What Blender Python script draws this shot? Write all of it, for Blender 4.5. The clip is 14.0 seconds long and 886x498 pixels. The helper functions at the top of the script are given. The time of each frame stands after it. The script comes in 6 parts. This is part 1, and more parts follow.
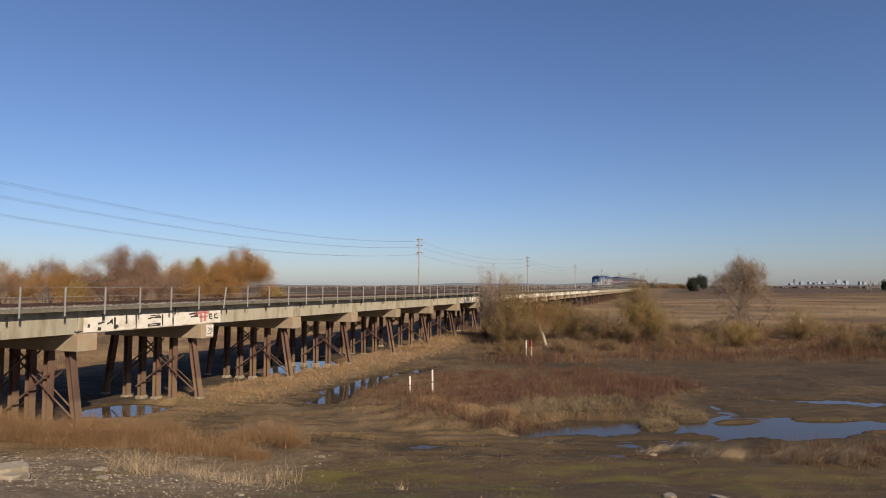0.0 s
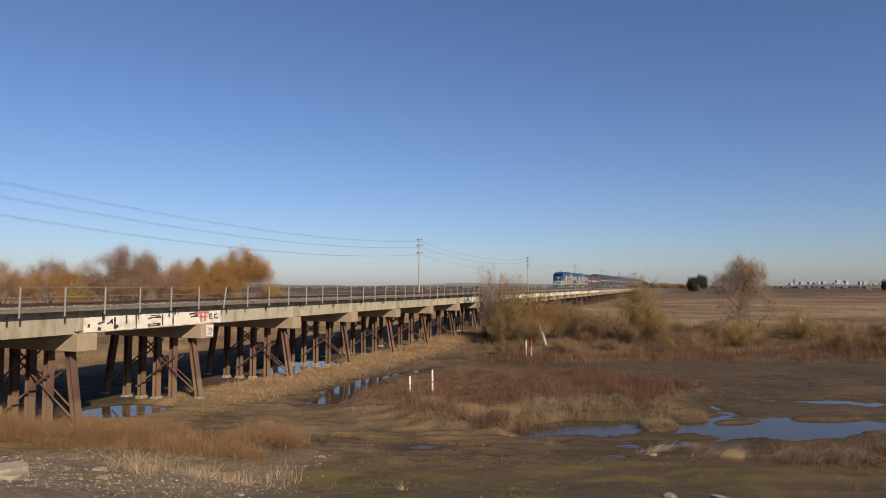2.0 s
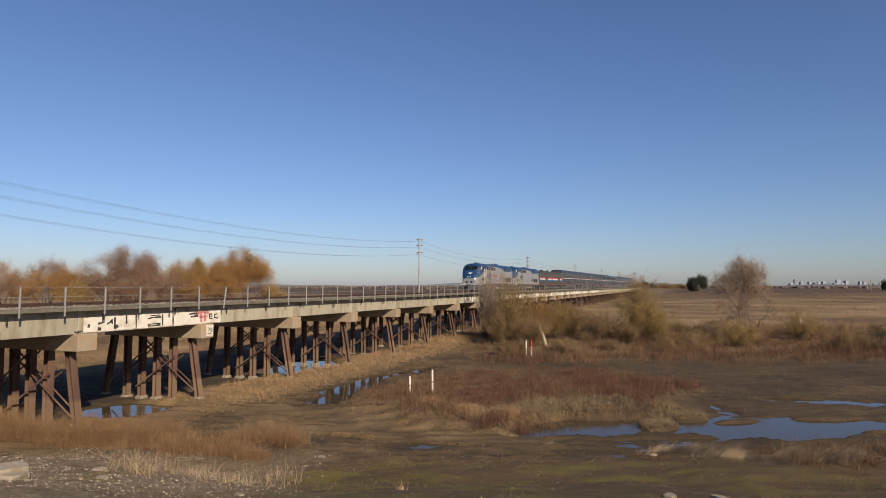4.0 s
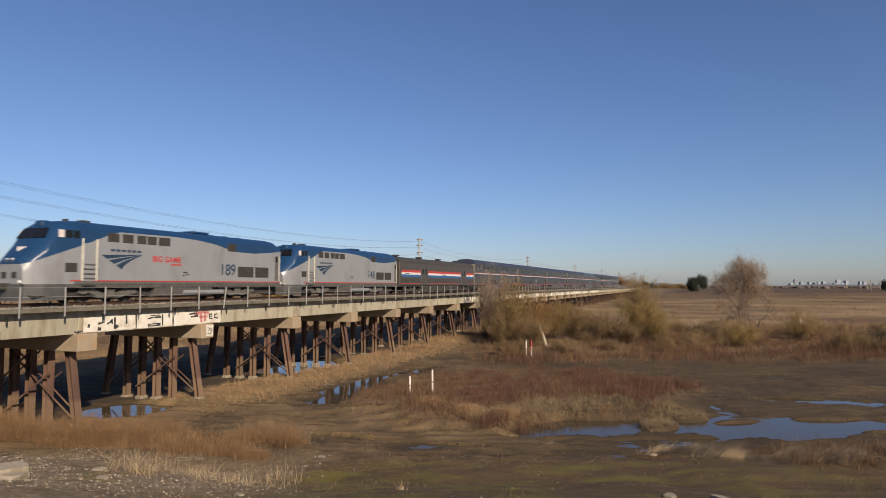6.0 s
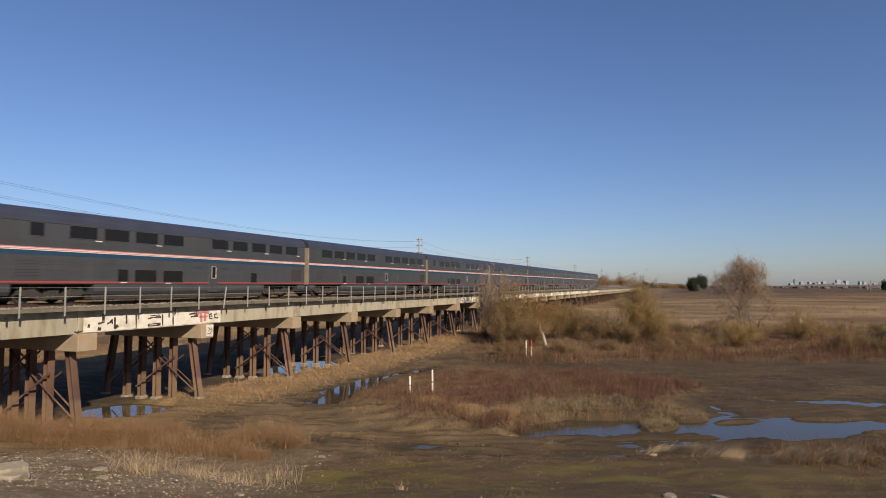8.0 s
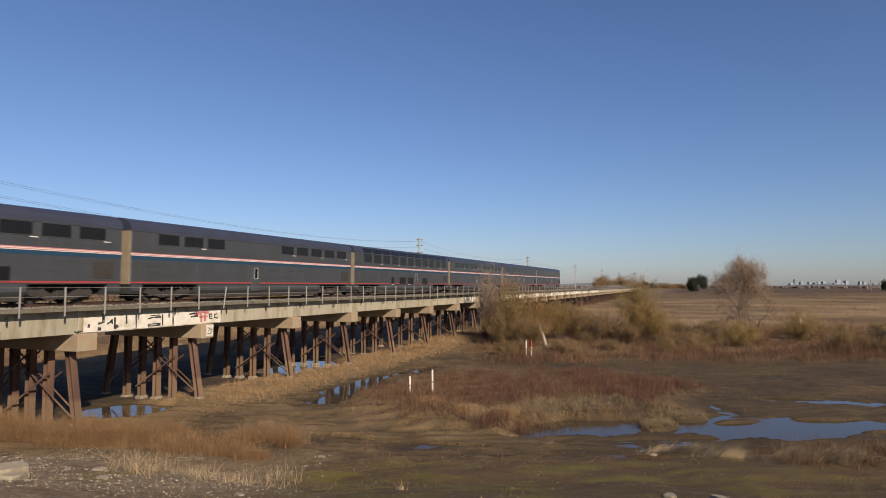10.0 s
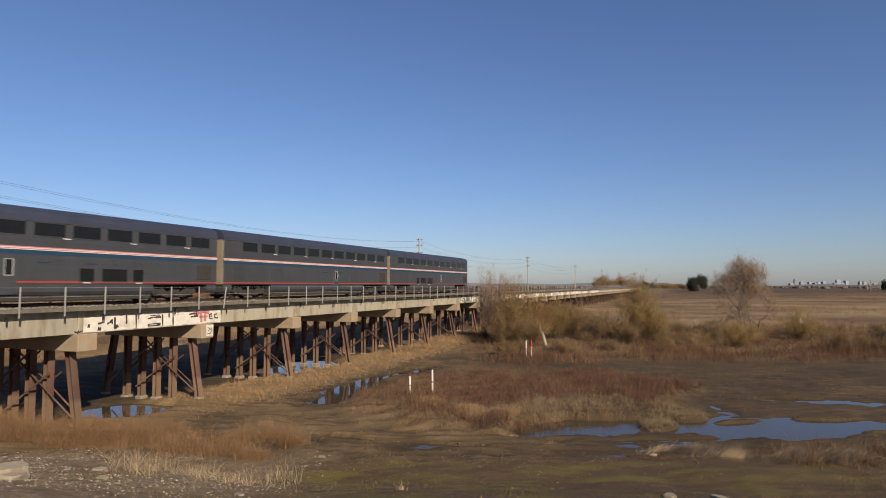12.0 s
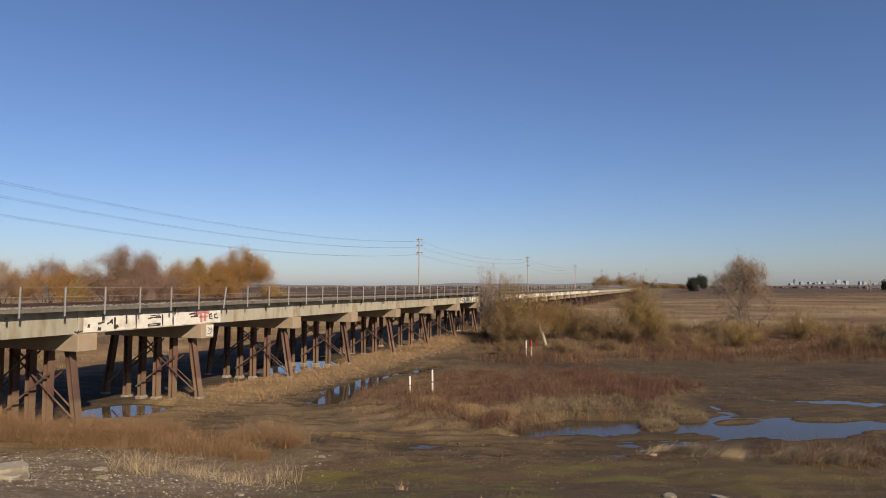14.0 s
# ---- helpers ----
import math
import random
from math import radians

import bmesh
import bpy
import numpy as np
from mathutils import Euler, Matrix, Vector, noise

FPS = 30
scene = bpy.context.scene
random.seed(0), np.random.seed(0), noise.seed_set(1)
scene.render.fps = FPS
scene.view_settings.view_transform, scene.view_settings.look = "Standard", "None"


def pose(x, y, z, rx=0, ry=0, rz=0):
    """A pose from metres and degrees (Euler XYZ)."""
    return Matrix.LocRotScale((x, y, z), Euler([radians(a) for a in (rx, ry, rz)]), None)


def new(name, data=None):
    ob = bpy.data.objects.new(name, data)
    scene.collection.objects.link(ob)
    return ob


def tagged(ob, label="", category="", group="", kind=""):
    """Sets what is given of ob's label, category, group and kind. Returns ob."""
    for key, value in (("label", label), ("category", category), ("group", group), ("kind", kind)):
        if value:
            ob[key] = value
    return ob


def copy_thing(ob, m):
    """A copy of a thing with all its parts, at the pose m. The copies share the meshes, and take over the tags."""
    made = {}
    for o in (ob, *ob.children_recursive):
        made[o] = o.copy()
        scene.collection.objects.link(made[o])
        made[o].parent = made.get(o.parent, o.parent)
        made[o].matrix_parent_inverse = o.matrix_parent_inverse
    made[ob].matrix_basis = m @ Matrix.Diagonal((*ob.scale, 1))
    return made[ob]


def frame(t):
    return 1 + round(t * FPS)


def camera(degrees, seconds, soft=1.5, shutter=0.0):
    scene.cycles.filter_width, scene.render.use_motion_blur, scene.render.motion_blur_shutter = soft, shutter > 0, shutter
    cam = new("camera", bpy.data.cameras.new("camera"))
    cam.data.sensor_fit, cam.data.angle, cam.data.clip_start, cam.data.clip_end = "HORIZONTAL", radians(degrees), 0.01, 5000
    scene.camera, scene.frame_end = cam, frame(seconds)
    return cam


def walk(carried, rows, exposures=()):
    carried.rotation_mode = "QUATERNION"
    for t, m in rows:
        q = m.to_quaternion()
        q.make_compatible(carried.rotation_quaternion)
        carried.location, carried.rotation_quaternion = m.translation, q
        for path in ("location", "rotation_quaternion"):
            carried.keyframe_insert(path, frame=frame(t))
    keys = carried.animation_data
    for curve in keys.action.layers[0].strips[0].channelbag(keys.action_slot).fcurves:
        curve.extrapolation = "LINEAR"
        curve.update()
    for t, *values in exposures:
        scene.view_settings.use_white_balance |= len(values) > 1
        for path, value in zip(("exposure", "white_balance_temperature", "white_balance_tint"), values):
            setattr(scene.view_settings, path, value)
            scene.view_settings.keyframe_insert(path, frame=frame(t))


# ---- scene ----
# Frame of reference: the eye stands over the origin and looks along +y.
EYE = 7.4
cam = camera(71.2, 14.0, soft=0.95, shutter=0.14)
CAM = pose(0, 0, EYE, 93.35, 0, 0)
walk(cam, [(0, CAM), (14, CAM)], exposures=[(0, 0.34), (14, 0.34)])

# The railway runs straight: s metres along it, d metres across, measured from below the eye.
TRACK = pose(0, 0, 0, 0, 0, 68.34)
TRACK_D, RAIL_Z = 31.5, 6.45


# ---- world and sun ----
SUN_AZ, SUN_EL = radians(149.5), radians(27.5)   # clockwise from +y
world = bpy.data.worlds.new("sky")
scene.world = world
world.use_nodes = True
wn, wl = world.node_tree.nodes, world.node_tree.links
sky = wn.new("ShaderNodeTexSky")
sky.sky_type = "NISHITA"
sky.sun_disc = False
sky.sun_elevation, sky.sun_rotation = SUN_EL, SUN_AZ
sky.altitude, sky.air_density, sky.dust_density, sky.ozone_density = 0, 1.0, 0.55, 5.0
wn["Background"].inputs["Strength"].default_value = 0.074
tint = wn.new("ShaderNodeMix")
tint.data_type, tint.blend_type = "RGBA", "MULTIPLY"
tint.inputs[0].default_value, tint.inputs[7].default_value = 1.0, (1.0, 0.955, 1.09, 1)
wl.new(sky.outputs[0], tint.inputs[6])
wl.new(tint.outputs[2], wn["Background"].inputs["Color"])

sun = new("sun", bpy.data.lights.new("sun", "SUN"))
sun.data.energy, sun.data.angle, sun.data.color = 5.0, radians(0.6), (1.0, 0.84, 0.64)
toward = Vector((math.sin(SUN_AZ) * math.cos(SUN_EL), math.cos(SUN_AZ) * math.cos(SUN_EL), math.sin(SUN_EL)))
sun.rotation_euler = toward.to_track_quat("Z", "Y").to_euler()


# ---- materials ----
def material(name, c1, c2=None, scale=4.0, rough=0.8, metal=0.0, bump=0.0, fine=0.0, vary=0.0, island=0.0,
             stretch=(1, 1, 1), coords="Object", stain=None, stain_scale=0.7, spec=0.5, thin=0.0, silt=None):
    """Two colours mixed by two scales of noise; vary / island: brightness change from object to object, piece to piece."""
    m = bpy.data.materials.new(name)
    m.use_nodes = True
    n, l = m.node_tree.nodes, m.node_tree.links
    b = n["Principled BSDF"]
    b.inputs["Roughness"].default_value, b.inputs["Metallic"].default_value = rough, metal
    b.inputs["Specular IOR Level"].default_value = spec
    c2 = c2 or tuple(0.75 * v for v in c1)
    tc, mp = n.new("ShaderNodeTexCoord"), n.new("ShaderNodeMapping")
    mp.inputs["Scale"].default_value = stretch
    l.new(tc.outputs[coords], mp.inputs[0])
    n1 = n.new("ShaderNodeTexNoise")
    n1.inputs["Scale"].default_value, n1.inputs["Detail"].default_value, n1.inputs["Roughness"].default_value = scale, 8, 0.65
    l.new(mp.outputs[0], n1.inputs["Vector"])
    ramp = n.new("ShaderNodeMapRange")
    ramp.inputs[1].default_value, ramp.inputs[2].default_value = 0.32, 0.68
    l.new(n1.outputs["Fac"], ramp.inputs[0])
    mix = n.new("ShaderNodeMix")
    mix.data_type = "RGBA"
    mix.inputs[6].default_value, mix.inputs[7].default_value = (*c1, 1), (*c2, 1)
    l.new(ramp.outputs[0], mix.inputs[0])
    col = mix.outputs[2]
    if stain:
        n3 = n.new("ShaderNodeTexNoise")
        n3.inputs["Scale"].default_value, n3.inputs["Detail"].default_value = stain_scale, 6
        l.new(mp.outputs[0], n3.inputs["Vector"])
        r3 = n.new("ShaderNodeMapRange")
        r3.inputs[1].default_value, r3.inputs[2].default_value = 0.52, 0.7
        l.new(n3.outputs["Fac"], r3.inputs[0])
        mx = n.new("ShaderNodeMix")
        mx.data_type = "RGBA"
        mx.inputs[7].default_value = (*stain, 1)
        l.new(r3.outputs[0], mx.inputs[0])
        l.new(col, mx.inputs[6])
        col = mx.outputs[2]
    if silt:   # dried silt up to the flood line
        geo, zs, sr, sm = n.new("ShaderNodeNewGeometry"), n.new("ShaderNodeSeparateXYZ"), n.new("ShaderNodeMapRange"), n.new("ShaderNodeMix")
        sr.inputs[1].default_value, sr.inputs[2].default_value, sr.inputs[3].default_value, sr.inputs[4].default_value = 1.45, 1.7, 0.5, 0.0
        sm.data_type = "RGBA"
        sm.inputs[7].default_value = (*silt, 1)
        l.new(geo.outputs["Position"], zs.inputs[0])
        l.new(zs.outputs[2], sr.inputs[0])
        l.new(sr.outputs[0], sm.inputs[0])
        l.new(col, sm.inputs[6])
        col = sm.outputs[2]
    for amount, source in ((vary, ("ShaderNodeObjectInfo", "Random")), (island, ("ShaderNodeNewGeometry", "Random Per Island"))):
        if amount:
            src = n.new(source[0])
            mr = n.new("ShaderNodeMapRange")
            mr.inputs[3].default_value, mr.inputs[4].default_value = 1 - amount, 1 + amount
            l.new(src.outputs[source[1]], mr.inputs[0])
            hs = n.new("ShaderNodeHueSaturation")
            l.new(mr.outputs[0], hs.inputs["Value"])
            l.new(col, hs.inputs["Color"])
            col = hs.outputs[0]
    l.new(col, b.inputs["Base Color"])
    if thin:   # light passes through leaves and stems
        tr, ms = n.new("ShaderNodeBsdfTranslucent"), n.new("ShaderNodeMixShader")
        ms.inputs[0].default_value = thin
        l.new(col, tr.inputs[0])
        l.new(b.outputs[0], ms.inputs[1])
        l.new(tr.outputs[0], ms.inputs[2])
        l.new(ms.outputs[0], n["Material Output"].inputs[0])
    if bump:
        n2 = n.new("ShaderNodeTexNoise")
        n2.inputs["Scale"].default_value, n2.inputs["Detail"].default_value = fine or scale * 6, 6
        l.new(mp.outputs[0], n2.inputs["Vector"])
        bp = n.new("ShaderNodeBump")
        bp.inputs["Strength"].default_value, bp.inputs["Distance"].default_value = bump, 0.05
        l.new(n2.outputs["Fac"], bp.inputs["Height"])
        l.new(bp.outputs[0], b.inputs["Normal"])
    return m


CONCRETE = material("weathered_concrete", (0.352, 0.320, 0.240), (0.280, 0.252, 0.188), 1.6, 0.9, 0, 0.5, 30, 0.08, stain=(0.192, 0.144, 0.088), stain_scale=1.1, stretch=(1.8, 1.8, 0.3))
SLABM = material("dark_weathered_slab", (0.152, 0.136, 0.100), (0.104, 0.092, 0.068), 1.6, 0.9, 0, 0.5, 30, 0.08, stain=(0.072, 0.060, 0.044), stretch=(1.8, 1.8, 0.4))
CAPCON = material("cap_concrete", (0.320, 0.256, 0.176), (0.256, 0.200, 0.136), 1.2, 0.9, 0, 0.5, 30, 0.1, stain=(0.320, 0.192, 0.088))
RUST = material("rusted_steel", (0.108, 0.056, 0.040), (0.068, 0.036, 0.027), 2.5, 0.85, 0, 0.5, 25, 0.2, stain=(0.152, 0.088, 0.056), stretch=(1, 1, 0.35), silt=(0.20, 0.135, 0.078))
FOOT = material("pale_footing", (0.27, 0.225, 0.165), (0.17, 0.135, 0.095), 5, 0.9, 0, 0.4, 30, 0.1)
BALLAST = material("ballast", (0.160, 0.136, 0.112), (0.096, 0.080, 0.068), 6, 0.95, 0, 0.8, 22, island=0.3)
STONE = material("ballast_stone", (0.248, 0.224, 0.176), (0.152, 0.132, 0.104), 9, 0.9, 0, 0.4, 30, 0.2, island=0.35)
RAILM = material("rail_steel", (0.080, 0.044, 0.032), (0.048, 0.028, 0.024), 6, 0.6, 0.3)
SLEEPER = material("tarred_wood", (0.056, 0.040, 0.032), (0.032, 0.024, 0.020), 7, 0.9, 0, 0.5, 30, 0.2)
GALV = material("galvanised_steel", (0.336, 0.328, 0.312), (0.264, 0.256, 0.240), 6, 0.55, 0.3, vary=0.1)
WHITEPAINT = material("white_graffiti_paint", (0.640, 0.608, 0.544), (0.544, 0.496, 0.416), 2.5, 0.8, 0, 0.2, 30, stain=(0.440, 0.384, 0.304), stain_scale=1.4)
BLACKPAINT = material("black_graffiti_paint", (0.024, 0.024, 0.028), (0.056, 0.052, 0.048), 6, 0.7)
PINKPAINT = material("pink_graffiti_paint", (0.496, 0.200, 0.192), (0.400, 0.128, 0.120), 6, 0.7)
WOOD = material("weathered_pole_wood", (0.336, 0.304, 0.264), (0.256, 0.224, 0.192), 5, 0.85, 0, 0.3, 30)
WIRE = material("wire", (0.080, 0.080, 0.088), None, 3, 0.6, 0.4)
SILVER = material("silver_paint", (0.272, 0.276, 0.284), (0.242, 0.245, 0.250), 0.9, 0.38, 0.2, 0.03, 6, stain=(0.205, 0.203, 0.198), stretch=(1, 1, 0.5))
BLUE = material("blue_paint", (0.011, 0.044, 0.112), (0.010, 0.036, 0.092), 0.9, 0.35, 0, 0.03, 6)
REDP = material("red_stripe_paint", (0.400, 0.036, 0.032), (0.336, 0.032, 0.028), 2, 0.5)
WHITEP = material("white_stripe_paint", (0.600, 0.544, 0.512), (0.528, 0.464, 0.432), 2, 0.5)
PINKISH = material("faded_red_stripe", (0.480, 0.192, 0.192), (0.400, 0.144, 0.144), 2, 0.5)
BLUESTR = material("blue_stripe_paint", (0.016, 0.068, 0.152), (0.014, 0.056, 0.120), 2, 0.5)
STEEL = material("brushed_stainless_steel", (0.084, 0.088, 0.093), (0.068, 0.071, 0.075), 0.7, 0.42, 0.45, 0.06, 8, 0.05, stain=(0.074, 0.073, 0.071), stretch=(1, 1, 0.4))
BAGSTEEL = material("dull_fluted_steel", (0.108, 0.096, 0.085), (0.084, 0.075, 0.067), 0.8, 0.5, 0.45, 0.06, 8, stretch=(1, 1, 0.4))
ROOFM = material("slate_blue_roof", (0.052, 0.060, 0.092), (0.040, 0.045, 0.068), 0.8, 0.5, 0.3, stretch=(1, 1, 1))
BAGROOF = material("sooty_roof", (0.056, 0.051, 0.046), (0.040, 0.036, 0.033), 1, 0.7, 0.2)
GLASS = material("dark_tinted_glass", (0.012, 0.012, 0.013), (0.008, 0.008, 0.009), 2, 0.08, 0, spec=0.22)
UNDER = material("sooty_running_gear", (0.044, 0.038, 0.034), (0.024, 0.022, 0.020), 3, 0.85, 0.1, 0.3, 20)
UNDERL = material("grey_running_gear", (0.115, 0.108, 0.100), (0.070, 0.064, 0.058), 3, 0.7, 0.1, 0.2, 20)
BLACK = material("black_rubber", (0.016, 0.016, 0.016), None, 3, 0.8)
# coach end turned to the sun: its lit tone is in the colour
ENDM = material("sunlit_tan_end", (0.25, 0.205, 0.145), (0.19, 0.155, 0.11), 1.5, 0.7, 0, 0.1, 12)
PLOUGH = material("dark_grey_apron", (0.075, 0.074, 0.072), (0.05, 0.049, 0.048), 2, 0.6, 0.1, 0.1, 12)
LAMP = material("headlamp_lens", (0.720, 0.720, 0.704), (0.680, 0.680, 0.680), 3, 0.2)
DARKBLUE = material("dark_blue_lettering", (0.016, 0.036, 0.068), None, 2, 0.5)
BAGBLUE = material("bright_blue_stripe", (0.022, 0.10, 0.27), (0.02, 0.085, 0.22), 2, 0.5)
COACHBLUE = material("coach_blue_band", (0.013, 0.044, 0.084), (0.011, 0.036, 0.068), 2, 0.5)
YELLOWP = material("cream_paint", (0.560, 0.528, 0.440), None, 3, 0.5)
BARK = material("bark", (0.104, 0.076, 0.060), (0.060, 0.044, 0.036), 5, 0.95, 0, 0.6, 25)
TWIG = material("pale_twigs", (0.304, 0.224, 0.160), (0.216, 0.160, 0.116), 5, 0.95, island=0.3)
STRAW = material("straw", (0.42, 0.275, 0.148), (0.30, 0.188, 0.097), 0.5, 0.9, island=0.35, coords="Generated", thin=0.35)
PALE = material("bleached_stalks", (0.50, 0.38, 0.23), (0.37, 0.27, 0.155), 0.5, 0.9, island=0.3, coords="Generated", thin=0.35)
REDBRUSH = material("reddish_weed_stems", (0.168, 0.080, 0.050), (0.116, 0.060, 0.040), 9, 0.95, island=0.4, coords="Generated", thin=0.35)
BROWNBRUSH = material("brown_brush_stems", (0.208, 0.124, 0.066), (0.140, 0.084, 0.048), 9, 0.95, island=0.4, coords="Generated", thin=0.35)
ORANGEBRUSH = material("rusty_dry_brush", (0.335, 0.205, 0.104), (0.245, 0.148, 0.075), 7, 0.95, island=0.35, coords="Generated", thin=0.35)
GREYREED = material("grey_bent_grass", (0.225, 0.182, 0.132), (0.150, 0.118, 0.086), 7, 0.95, island=0.35, coords="Generated", thin=0.35)
MOSS = material("short_green_grass", (0.112, 0.124, 0.022), (0.142, 0.120, 0.040), 7, 0.9, island=0.4, coords="Generated", thin=0.35)
LEAF_GOLD = material("golden_leaves", (0.47, 0.27, 0.085), (0.36, 0.205, 0.070), 6, 0.8, island=0.28, coords="Generated", thin=0.5)
LEAF_OLIVE = material("olive_leaves", (0.45, 0.315, 0.105), (0.33, 0.235, 0.080), 6, 0.8, island=0.28, coords="Generated", thin=0.5)
LEAF_BROWN = material("brown_leaves", (0.43, 0.285, 0.155), (0.32, 0.21, 0.115), 6, 0.8, island=0.28, coords="Generated", thin=0.5)
LEAF_DULL = material("dull_brown_leaves", (0.37, 0.25, 0.112), (0.26, 0.172, 0.078), 6, 0.8, island=0.28, coords="Generated", thin=0.5)
LEAF_DARK = material("dark_evergreen_leaves", (0.036, 0.044, 0.026), (0.024, 0.030, 0.019), 6, 0.8, island=0.4, coords="Generated", thin=0.35)
LEAF_PINK = material("dusky_bare_twig_tips", (0.352, 0.224, 0.152), (0.272, 0.168, 0.116), 6, 0.9, island=0.22, coords="Generated", thin=0.5)
STALK = material("tan_weed_stalks", (0.30, 0.20, 0.115), (0.21, 0.135, 0.078), 7, 0.95, island=0.35, coords="Generated", thin=0.35)
OLIVESTRAW = material("olive_straw", (0.33, 0.25, 0.145), (0.22, 0.165, 0.092), 7, 0.95, island=0.35, coords="Generated", thin=0.35)
DUSKTWIG = material("dusky_brown_twigs", (0.32, 0.225, 0.120), (0.22, 0.152, 0.082), 7, 0.95, island=0.35, coords="Generated", thin=0.5)
# far city: haze of the distance put into both base colours
FARBLD = material("facades_with_painted_haze", (0.25, 0.27, 0.31), (0.21, 0.23, 0.265), 0.05, 0.9, vary=0.25)
FARWIN = material("windows_with_painted_haze", (0.20, 0.22, 0.25), None, 0.05, 0.4)
# blue-grey of the hills is air haze, painted on
HILL = material("hills_with_painted_haze", (0.120, 0.132, 0.156), (0.104, 0.116, 0.136), 0.004, 1.0)
FARWOOD = material("far_scrub", (0.120, 0.092, 0.076), (0.088, 0.068, 0.056), 0.1, 1.0, island=0.35)
GRAVELM = material("bank_gravel", (0.325, 0.275, 0.205), (0.165, 0.128, 0.090), 9, 0.9, 0, 0.4, 30, island=0.6)
CLOD = material("mud_clods", (0.120, 0.084, 0.052), (0.072, 0.050, 0.032), 9, 0.95, 0, 0.4, 30, island=0.4)
PALEROCK = material("pale_rock", (0.336, 0.288, 0.216), (0.232, 0.192, 0.136), 4, 0.95, 0, 0.7, 14, 0.15, stain=(0.160, 0.128, 0.080))


# ---- building blocks ----
def mesh_from(bm, name, mat):
    me = bpy.data.meshes.new(name)
    bm.to_mesh(me)
    bm.free()
    me.materials.append(mat)
    return me


def part(name, bm, mat, parent, label="", at=None):
    """One mesh object under a thing; bm may be a bmesh or a finished mesh that pieces share."""
    ob = new(name, bm if isinstance(bm, bpy.types.Mesh) else mesh_from(bm, name, mat))
    ob.parent = parent
    if at is not None:
        ob.matrix_basis = at
    if label:
        tagged(ob, label)
    return ob


def box(bm, lo, hi, bevel=0.0, m=None):
    lo, hi = Vector(lo), Vector(hi)
    mat = Matrix.Translation((lo + hi) / 2) @ Matrix.Diagonal((*(hi - lo), 1))
    r = bmesh.ops.create_cube(bm, size=1, matrix=(m or Matrix()) @ mat)
    if bevel:
        edges = list({e for v in r["verts"] for e in v.link_edges})
        bmesh.ops.bevel(bm, geom=edges, offset=bevel, segments=1, affect="EDGES")
    return bm


def boxed(lo, hi, bevel=0.0, m=None):
    return box(bmesh.new(), lo, hi, bevel, m)


def rod(bm, a, b, r, r2=None, sides=8):
    a, b = Vector(a), Vector(b)
    q = (b - a).to_track_quat("Z", "Y").to_matrix().to_4x4()
    bmesh.ops.create_cone(bm, cap_ends=True, segments=sides, radius1=r, radius2=r if r2 is None else r2, depth=(b - a).length,
                          matrix=Matrix.Translation((a + b) / 2) @ q)
    return bm


def extruded(profile, x0, x1, bevel=0.0):
    """A closed outline of (y, z) pulled along x."""
    bm = bmesh.new()
    a = [bm.verts.new((x0, y, z)) for y, z in profile]
    b = [bm.verts.new((x1, y, z)) for y, z in profile]
    bm.faces.new(a), bm.faces.new(b[::-1])
    for i in range(len(a)):
        j = (i + 1) % len(a)
        bm.faces.new((a[j], a[i], b[i], b[j]))
    bmesh.ops.recalc_face_normals(bm, faces=bm.faces)
    if bevel:
        bmesh.ops.bevel(bm, geom=list(bm.edges), offset=bevel, segments=1, affect="EDGES")
    return bm


def side_plate(outline, y0, y1):
    """A closed outline of (x, z) with thickness from y0 to y1."""
    bm = bmesh.new()
    a = [bm.verts.new((x, y0, z)) for x, z in outline]
    b = [bm.verts.new((x, y1, z)) for x, z in outline]
    bm.faces.new(a), bm.faces.new(b[::-1])
    for i in range(len(a)):
        j = (i + 1) % len(a)
        bm.faces.new((a[j], a[i], b[i], b[j]))
    bmesh.ops.recalc_face_normals(bm, faces=bm.faces)
    return bm


def thing(name, label, category, m=None, group="", kind=""):
    ob = new(name)
    if m is not None:
        ob.matrix_basis = m
    return tagged(ob, label, category, group, kind)


def raw(name, verts, faces, mat, smooth=False):
    """A mesh from computed arrays."""
    me = bpy.data.meshes.new(name)
    verts, faces = np.asarray(verts, np.float32), np.asarray(faces, np.int32)
    k = faces.shape[1]
    me.vertices.add(len(verts))
    me.vertices.foreach_set("co", verts.ravel())
    me.loops.add(faces.size)
    me.loops.foreach_set("vertex_index", faces.ravel())
    me.polygons.add(len(faces))
    me.polygons.foreach_set("loop_start", np.arange(0, faces.size, k, dtype=np.int32))
    me.polygons.foreach_set("loop_total", np.full(len(faces), k, dtype=np.int32))
    me.update(calc_edges=True)
    if smooth:
        me.shade_smooth()
    me.materials.append(mat)
    return me


def writing(text, size, mat, parent, m, name="number"):
    cu = bpy.data.curves.new(name, "FONT")
    cu.body, cu.size, cu.extrude, cu.offset = text, size, 0.004, 0.012
    tmp = new("tmp", cu)
    me = bpy.data.meshes.new_from_object(tmp.evaluated_get(bpy.context.evaluated_depsgraph_get()))
    bpy.data.objects.remove(tmp)
    me.materials.clear()
    me.materials.append(mat)
    ob = new(name, me)
    ob.parent, ob.matrix_basis = parent, m
    return ob


# ---- ground ----
rng = np.random.default_rng(7)
N_SPAN, SPAN, S0 = 47, 9.063, -13.98      # first pier, spans
S_END = S0 + SPAN * (N_SPAN - 1)


def smooth(a, b, x):
    t = np.clip((x - a) / (b - a), 0, 1)
    return t * t * (3 - 2 * t)


TABLE = np.random.default_rng(99).random((64, 64)) * 2 - 1


